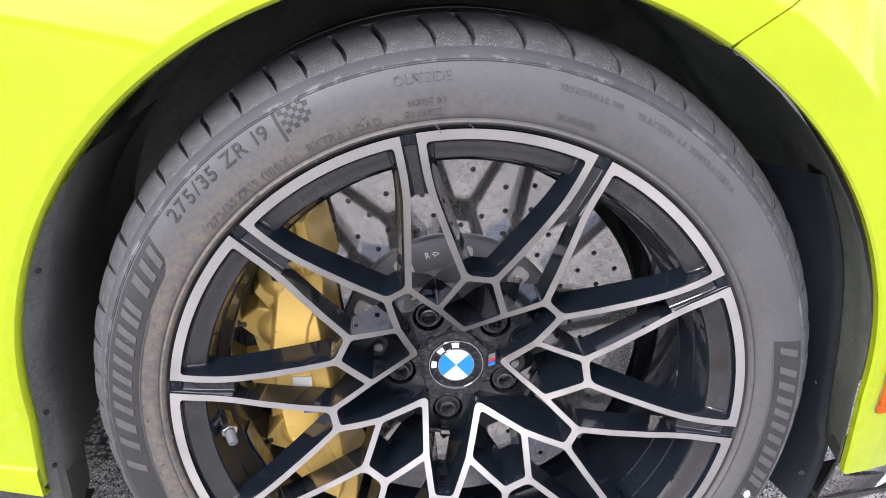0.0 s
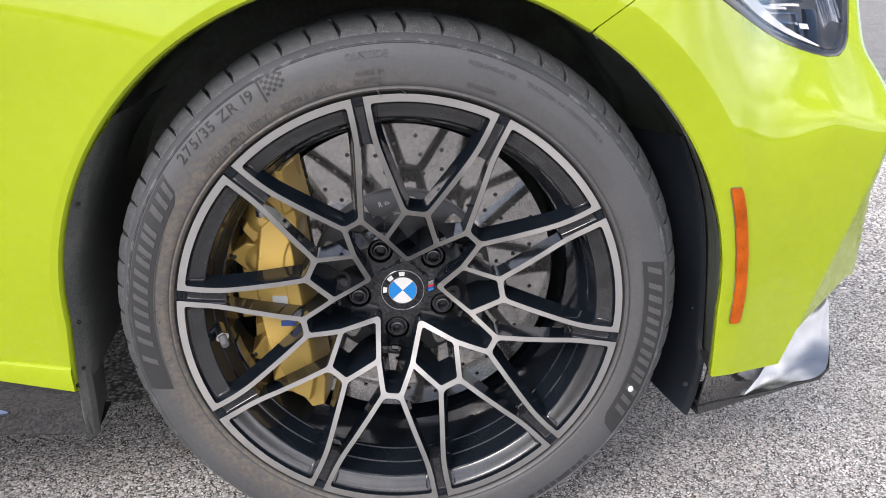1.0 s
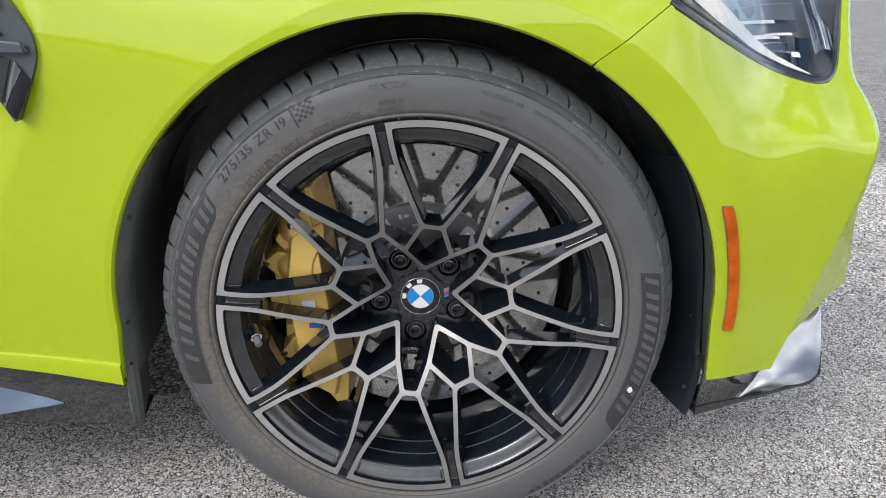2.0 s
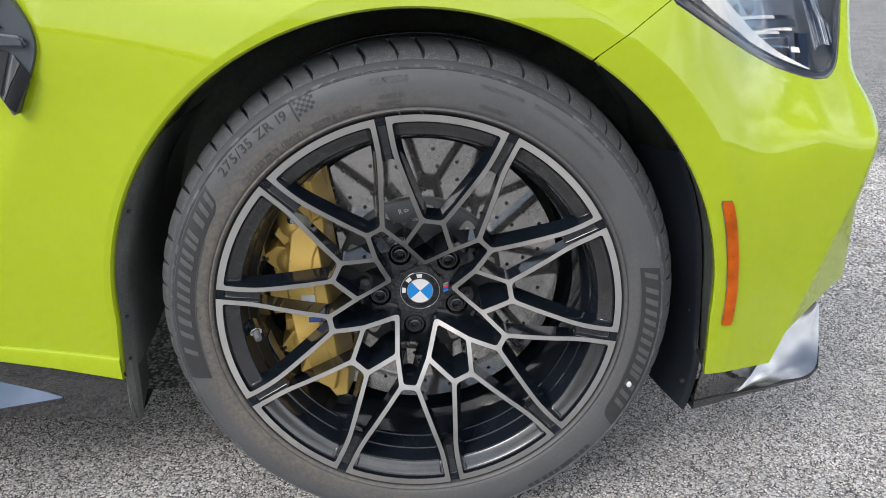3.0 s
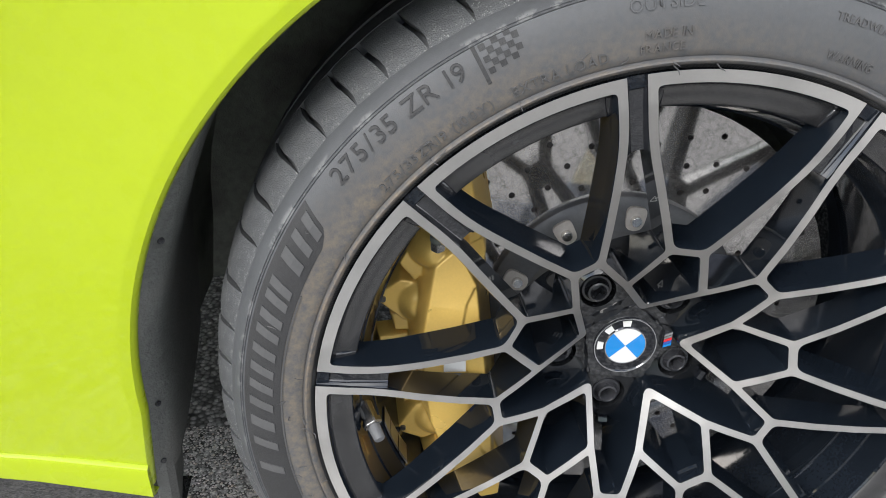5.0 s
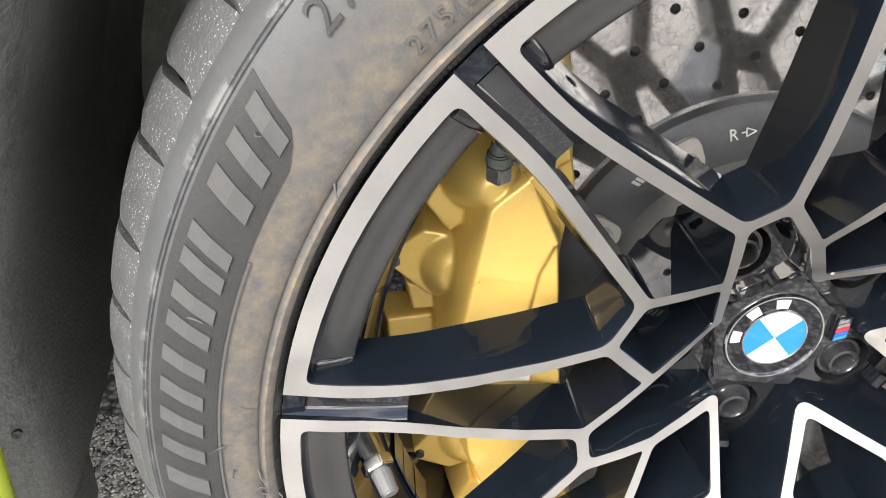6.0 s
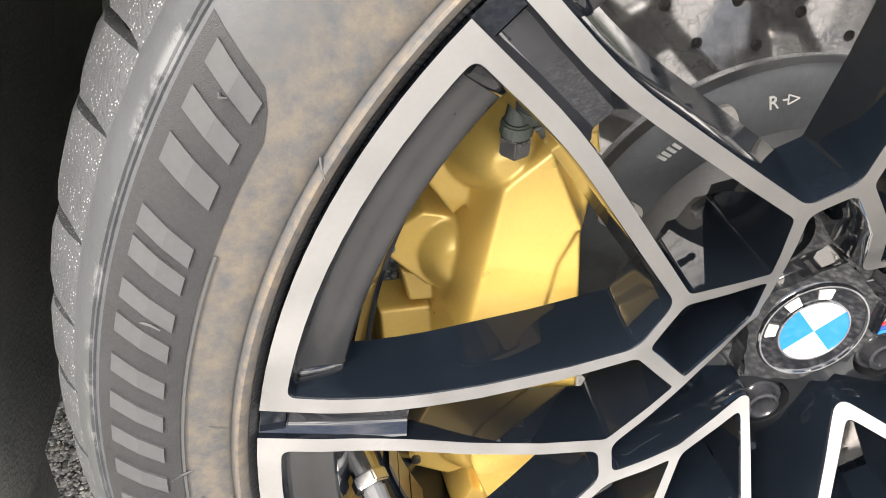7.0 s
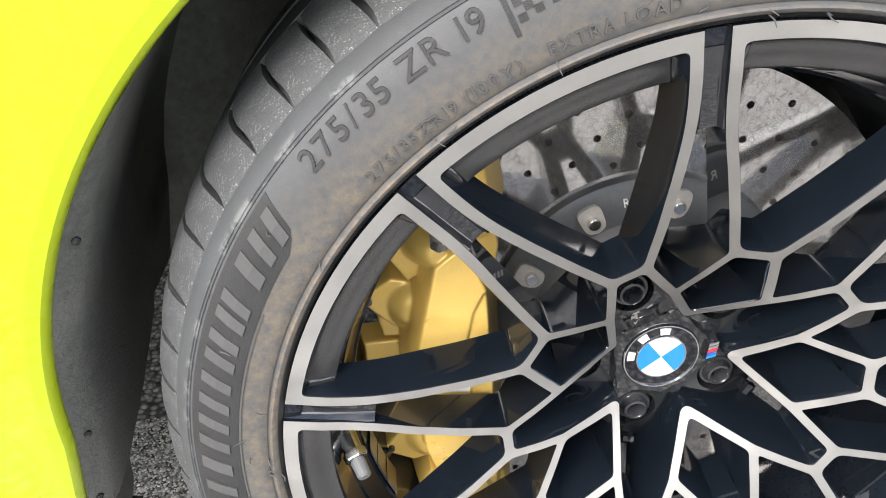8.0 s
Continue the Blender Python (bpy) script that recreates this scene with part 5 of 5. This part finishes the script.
text_arc("sidewall_letter", "TREADWEAR 300", 0.2960, 76.0, 65.6, 0.0048, LETTER, wheel, "raised letter on the sidewall", side_y, 0.0009)
text_arc("sidewall_letter", "TRACTION AA TEMPERATURE A", 0.2960, 63.3, 42.5, 0.0048, LETTER, wheel, "raised letter on the sidewall", side_y, 0.0009)
text_arc("sidewall_letter", "WARNING", 0.2730, 75.2, 68.3, 0.0055, LETTER, wheel, "raised letter on the sidewall", side_y, 0.0009)
rng = random.Random(7)
bm = bmesh.new()
for r in (0.2830, 0.2800, 0.2770, 0.2740, 0.2710):
    a = 65.0
    while a > 33.0:
        w = rng.uniform(0.5, 1.5)
        merge(bm, arc_patch(r, r + 0.0016, a, a - w, side_y, 0.0004, n=2, m=1))
        a -= w + 0.35
tagged(part("sidewall_writing", bm, RUBBER, wheel, "rows of tiny unreadable raised writing"), kind="stuff")

# checkered flag
bm = bmesh.new()
for i in range(6):
    for j in range(5):
        if (i + j) % 2 == 0:
            a = 117.9 - i * 0.78
            r = 0.2900 + j * 0.0036 + 0.0009 * i * 0.5
            merge(bm, arc_patch(r, r + 0.0036, a, a - 0.78, side_y, 0.0004, n=1, m=1))
merge(bm, arc_patch(0.2850, 0.3090, 118.7, 118.2, side_y, 0.0004, n=1, m=3))
tagged(part("sidewall_flag", bm, DARKRUB, wheel, "small chequered mark on the sidewall"), kind="stuff")

# dark panels with plain raised bars where the maker's name stands
for start, end, bars in ((145.5, 196.5, ((147.6, 4.0), (153.0, 2.1), (157.4, 3.4), (162.3, 3.8), (167.8, 4.3), (173.6, 4.3), (179.8, 2.1), (183.6, 6.0))),
                         (12.8, -33.0, ((6.0, 5.4), (2.9, 1.9), (-2.6, 4.0), (-8.0, 4.0), (-13.0, 3.6), (-17.6, 3.2), (-21.0, 1.9), (-26.6, 4.2)))):
    lo, hi = min(start, end), max(start, end)
    rows = []
    for i in range(33):
        a = lo + (hi - lo) * i / 32
        row = []
        for j in range(9):
            g = j / 8.0
            r = 0.2816 + 0.0258 * g
            b0, b1 = lo - 0.4 + 2.3 * (1 - g) + 2.2 * max(0.0, 0.30 - g) ** 2 / 0.09, hi - 1.5 * g
            aa = b0 + (b1 - b0) * i / 32
            row.append(W(r, aa, side_y(r) - 0.0003))
        rows.append(row)
    part("name_panel", thicken(grid(rows), (0, 0.0006, 0)), DARKRUB, wheel, "dark ribbed panel on the sidewall")
    for a, w in bars:
        for b, v in (((a, 1.35), (a + w - 1.35, 1.35)) if w > 3 else ((a, w * 0.8),)):
            part("name_bar", arc_patch(0.2868, 0.3034, b, b + v, side_y, 0.0011, lean=-1.6), LETTER, wheel, "raised grey bar on the sidewall", smooth=False)
    part("sidewall_ring", arc_patch(0.2802, 0.2811, lo + 12, hi - 2, side_y, 0.0009, n=40, m=1), LETTER, wheel, "thin raised ring on the sidewall")
for a0 in (-41.0, -47.5, -57.5):
    for i in range(5 if a0 > -57 else 2):
        part("writing_bar", arc_patch(0.2985, 0.3050, a0 - i * 1.9 - 0.2, a0 - i * 1.9 - 1.5, side_y, 0.0005, n=1, m=1), DARKRUB, wheel, "dark bar on the sidewall", smooth=False)
c = W(0.2932, -20.7, side_y(0.2932) - 0.001)
bm = bmesh.new()
bmesh.ops.create_icosphere(bm, subdivisions=2, radius=0.0036)
for v in bm.verts:
    v.co = c + Vector((v.co.x * (1 + 0.2 * noise.noise(v.co * 300)), v.co.y * 0.35, v.co.z * 1.25))
part("paint_dab", bm, WHITE, wheel, "small white dab on the sidewall")
# moulding hairs: a short bent whisker each
for i in range(34):
    a, r = rng.uniform(84, 262), rng.choice((0.2605, 0.2635, 0.2665, 0.276, 0.2775, 0.297))
    d = Vector((rng.uniform(-1, 1), rng.uniform(-0.5, -0.12), rng.uniform(-1, 1))).normalized()
    p = W(r, a, side_y(r) + 0.0004)
    ln = rng.uniform(0.003, 0.0052)
    q = p + d * ln
    bend = (d + Vector((rng.uniform(-0.8, 0.8), -0.1, rng.uniform(-0.8, 0.8)))).normalized()
    bm = cylinder(p, q, 0.00050, 0.00040, 6)
    merge(bm, cylinder(q - bend * 0.0002, q + bend * ln * 0.8, 0.00040, 0.00022, 6))
    part("moulding_hair", bm, LETTER, wheel, "rubber moulding hair")


bm = bmesh.new()
rings = []
for i in range(1500):
    a, up = 360.0 * i / 1500, 0.0007 if i % 2 else 0.0
    rings.append([bm.verts.new(W(r, a, y - up)) for r, y in ((0.2571, 0.0050), (0.2580, 0.0036), (0.2591, 0.0022), (0.2599, 0.0010))])
for i in range(1500):
    p, q = rings[i], rings[(i + 1) % 1500]
    for j in range(3):
        bm.faces.new((p[j], p[j + 1], q[j + 1], q[j]))
part("bead_ribs", bm, DARKRUB, wheel, "finely ribbed dark rubber bead", smooth=False)

# ---- valve and weights ----
b0, b1 = Vector((-0.2215, 0.0400, 0.3020)), Vector((-0.2085, 0.0125, 0.2890))
dv = (b1 - b0).normalized()
valve = part("valve_stem", cylinder(b0 - dv * 0.006, b0 + dv * 0.010, 0.0070, 0.0064, 20, 0.0008), BRIGHT, wheel, "steel tyre valve")
part("valve_nut", cylinder(b0 + dv * 0.009, b0 + dv * 0.015, 0.0084, 0.0084, 6, 0.0008), BRIGHT, wheel, "steel hexagon nut")
part("valve_cap", cylinder(b0 + dv * 0.015, b0 + dv * 0.028, 0.0052, 0.0046, 16, 0.0010), material("grey_plastic", (0.13, 0.134, 0.14), 0.45), wheel, "pale grey valve cap")
for i, a in enumerate((195.5, 200.0, 204.5)):
    rows = [[W(0.2152, a + f, y) for f in np.linspace(0, 4.1, 4)] for y in (0.060, 0.063, 0.078, 0.081)]
    part("balance_weight", thicken(grid(rows), (0, 0.0, 0.004)), STEEL, wheel, "grey stick-on balance weight")

# ---- hub details ----
pts = []
for k in range(40):
    a = AXIS + k * 9.0
    lobe = max(0.0, math.cos(radians(k * 9.0 * 5))) ** 1.5
    pts.append(polar(0.0325 + 0.010 * lobe, a))
bm = prism([(p[0], ZC + p[1]) for p in pts], "y", 0.0822, 0.0935, 0.0022)
part("hub_collar", bm, HUBBLACK, wheel, "gloss black collar with five lobes")
for k in range(5):
    a = AXIS + 36 + 72 * k
    rows = [[W(r, a + f, y) for f in (-3.0, -1.5, 1.5, 3.0)] for r, y in ((0.078, 0.0862), (0.0795, 0.0830), (0.083, 0.0815), (0.086, 0.0825))]
    part("hub_boss", thicken(grid(rows), (0, 0.006, 0)), GLOSS, wheel, "small gloss black cast boss")
bm = prism([(0.0300, ZC - 0.0025), (0.0395, ZC - 0.0040), (0.0405, ZC + 0.0135), (0.0310, ZC + 0.0150)], "y", 0.0780, 0.0900, 0.0014)
part("badge_plate", bm, GLOSS, wheel, "small gloss black badge plate")
for i, mt in enumerate((BLUE, NAVY, RED, CHROME, CHROME)):
    z0 = ZC - 0.0010 + i * 0.0027
    bm = prism([(0.0318, z0), (0.0385, z0 + 0.0022), (0.0387, z0 + 0.0044), (0.0320, z0 + 0.0022)], "y", 0.0774, 0.0785)
    part("badge_stripe", bm, mt, wheel, "coloured badge stripe")

# ---- disc lettering ----
text_arc("hat_letter", "R", 0.0985, 105.6, 102.4, 0.0068, WHITE, brake_disc, "white letter on the hat", lambda r: 0.1290, 0.0006)
bm = arc_patch(0.1016, 0.1022, 102.0, 100.6, lambda r: 0.1290, 0.0006, n=2, m=1)
for q0, q1 in (((0.0995, 100.6), (0.1043, 100.6)), ((0.1043, 100.6), (0.1019, 97.6)), ((0.1019, 97.6), (0.0995, 100.6))):
    u, v = W(q0[0], q0[1], 0.1284), W(q1[0], q1[1], 0.1284)
    merge(bm, cylinder(u, v, 0.0004, 0.0004, 6))
part("hat_arrow", bm, WHITE, brake_disc, "white arrow outline on the hat", smooth=False)
for a in (131.5, 133.2, 134.9, 136.4):
    part("hat_bar", arc_patch(0.1000, 0.1045, a, a - 1.0, lambda r: 0.1290, 0.0006, n=1, m=1, lean=0.8), WHITE, brake_disc, "pale bar on the hat", smooth=False)

# ---- caliper pieces ----
part("bleed_hex", cylinder((-0.1628, 0.056, 0.4385), (-0.1632, 0.053, 0.4470), 0.0062, 0.0062, 6, 0.0006), BRIGHT, caliper, "steel hexagon of the bleed nipple")
bm = cylinder((-0.1632, 0.053, 0.4465), (-0.1634, 0.052, 0.452), 0.0062, 0.0058, 18, 0.0008)
merge(bm, cylinder((-0.1634, 0.052, 0.4515), (-0.1636, 0.0515, 0.459), 0.0048, 0.0036, 18, 0.0008))
part("bleed_cap", bm, PLASTIC, caliper, "black rubber bleed cap")
for x, z in ((-0.206, 0.3747), (-0.1918, 0.2395)):
    part("pin", cylinder((x, 0.094, z), (x, 0.0905, z), 0.0028, 0.0026, 14, 0.0004), DARKSTEEL, caliper, "small dark pin")
part("caliper_mark", prism([(-0.158, 0.326), (-0.140, 0.326), (-0.140, 0.336), (-0.158, 0.336)], "y", 0.0548, 0.0580), WHITE, caliper, "pale printed mark")
part("caliper_mark", prism([(-0.150, 0.296), (-0.132, 0.296), (-0.132, 0.303), (-0.150, 0.303)], "y", 0.0548, 0.0580), NAVY, caliper, "blue printed mark")

# ---- badge of the vent ----
for i, mt in enumerate((BLUE, NAVY, RED)):
    x0 = -0.5215 + 0.0058 * i
    bm = prism([(x0, 0.6943), (x0 + 0.0058, 0.6940), (x0 + 0.0104, 0.7055), (x0 + 0.0046, 0.7058)], "y", -0.0115, -0.0085, 0.0005)
    part("badge_stripe", bm, mt, vent, "coloured badge stripe")
for x0, w in ((-0.5035, 0.0165), (-0.4845, 0.0150)):
    bm = prism([(x0, 0.6938), (x0 + w, 0.6925), (x0 + w + 0.0045, 0.7035), (x0 + 0.0045, 0.7050)], "y", -0.0125, -0.0085, 0.0008)
    part("badge_bar", bm, CHROME, vent, "chrome badge bar")
rows = []
for f in np.linspace(0.0, 1.0, 9):
    a, b = Vector((-0.4425, 0, 0.6570)).lerp(Vector((-0.4632, 0, 0.6080)), f), Vector((-0.4268, 0, 0.6335)).lerp(Vector((-0.4515, 0, 0.5918)), f)
    rows.append([a.lerp(b, g) + Vector((0, -0.0046 - 0.0034 * math.sin(math.pi * g) ** 0.8 - 0.001 * math.sin(math.pi * f), 0)) for g in np.linspace(0.0, 1.0, 9)])
part("vent_end", thicken(grid(rows), (0, 0.002, 0)), GLOSS, vent, "gloss black lower end of the vent")

# ---- loose stone surface of the asphalt round the car ----
def stones(x0, x1, y0, y1, step, seed):
    """Small stones, each a low faceted dome of its own, set close together."""
    r = np.random.RandomState(seed)
    gx, gy2 = np.meshgrid(np.arange(x0, x1, step), np.arange(y0, y1, step * 0.87))
    gx = gx + (np.arange(gx.shape[0]) % 2)[:, None] * step / 2
    c = np.stack((gx.ravel(), gy2.ravel()), 1)
    c = c + r.uniform(-0.36, 0.36, c.shape) * step
    n = len(c)
    rad = step * r.uniform(0.36, 0.66, n)
    hgt = rad * r.uniform(0.17, 0.44, n)
    spin, squash = r.uniform(0, 6.28, n), r.uniform(0.6, 1.0, n)
    ang = np.arange(5) * math.pi * 0.4
    rings = []
    for f, h in ((1.0, -0.1), (0.74, 0.84)):
        wob = r.uniform(0.78, 1.18, (n, 5))
        x = np.cos(ang)[None] * wob * f * rad[:, None]
        y = np.sin(ang)[None] * wob * f * (rad * squash)[:, None]
        X = x * np.cos(spin)[:, None] - y * np.sin(spin)[:, None] + c[:, :1]
        Y = x * np.sin(spin)[:, None] + y * np.cos(spin)[:, None] + c[:, 1:]
        Z = (hgt[:, None] * h * r.uniform(0.8, 1.2, (n, 5))) + np.zeros_like(X)
        rings.append(np.stack((X, Y, Z), 2))
    apex = np.stack((c[:, 0], c[:, 1], hgt), 1)[:, None]
    verts = np.concatenate((rings[0], rings[1], apex), 1).reshape(-1, 3)
    tri = []
    for i in range(5):
        j = (i + 1) % 5
        tri += [(i, j, 5 + j), (i, 5 + j, 5 + i), (5 + i, 5 + j, 10)]
    faces = (np.arange(n)[:, None, None] * 11 + np.array(tri)[None]).reshape(-1, 3)
    me = bpy.data.meshes.new("asphalt_stones")
    me.from_pydata(verts.tolist(), [], faces.tolist())
    me.materials.append(STONE)
    return tagged(new("asphalt_stones", me), "coarse pale grey and brown asphalt stones", "gravel", kind="stuff")


STONE = bpy.data.materials.new("asphalt_stone")
STONE.use_nodes = True
sn, sl = STONE.node_tree.nodes, STONE.node_tree.links
sp = sn["Principled BSDF"]
sp.inputs["Roughness"].default_value = 0.62
geo = sn.new("ShaderNodeNewGeometry")
ramp2 = sn.new("ShaderNodeValToRGB")
e2 = ramp2.color_ramp.elements
e2[0].position, e2[0].color = 0.0, (0.12, 0.117, 0.114, 1)
e2[1].position, e2[1].color = 1.0, (0.84, 0.815, 0.785, 1)
for pos, col in ((0.30, (0.35, 0.343, 0.333, 1)), (0.55, (0.50, 0.488, 0.471, 1)), (0.80, (0.68, 0.665, 0.645, 1)), (0.93, (0.46, 0.39, 0.32, 1))):
    q2 = ramp2.color_ramp.elements.new(pos)
    q2.color = col
sl.new(geo.outputs["Random Per Island"], ramp2.inputs["Fac"])
st = sn.new("ShaderNodeTexCoord")
sb = sn.new("ShaderNodeTexNoise")
sb.inputs["Scale"].default_value, sb.inputs["Detail"].default_value = 5.0, 5.0
sl.new(st.outputs["Object"], sb.inputs["Vector"])
sr = sn.new("ShaderNodeMapRange")
sr.inputs["From Min"].default_value, sr.inputs["From Max"].default_value = 0.3, 0.7
sr.inputs["To Min"].default_value, sr.inputs["To Max"].default_value = 0.78, 1.15
sl.new(sb.outputs["Fac"], sr.inputs["Value"])
sm = sn.new("ShaderNodeMix")
sm.data_type, sm.blend_type = "RGBA", "MULTIPLY"
sm.inputs["Factor"].default_value = 1.0
sl.new(ramp2.outputs["Color"], sm.inputs["A"])
sl.new(sr.outputs["Result"], sm.inputs["B"])
dn = sn.new("ShaderNodeTexNoise")
dn.inputs["Scale"].default_value, dn.inputs["Detail"].default_value = 7.0, 7.0
sl.new(st.outputs["Object"], dn.inputs["Vector"])
dr2 = sn.new("ShaderNodeMapRange")
dr2.inputs["From Min"].default_value, dr2.inputs["From Max"].default_value = 0.58, 0.74
dr2.inputs["To Max"].default_value = 0.55
sl.new(dn.outputs["Fac"], dr2.inputs["Value"])
dm = sn.new("ShaderNodeMix")
dm.data_type = "RGBA"
dm.inputs["B"].default_value = (0.20, 0.165, 0.125, 1)
sl.new(dr2.outputs["Result"], dm.inputs["Factor"])
sl.new(sm.outputs["Result"], dm.inputs["A"])
sl.new(dm.outputs["Result"], sp.inputs["Base Color"])
stones(-0.95, 1.40, -0.22, 0.40, 0.0039, 3)
stones(0.36, 1.40, 0.40, 0.75, 0.0050, 5)
stones(0.45, 2.2, 0.75, 2.1, 0.0090, 4)
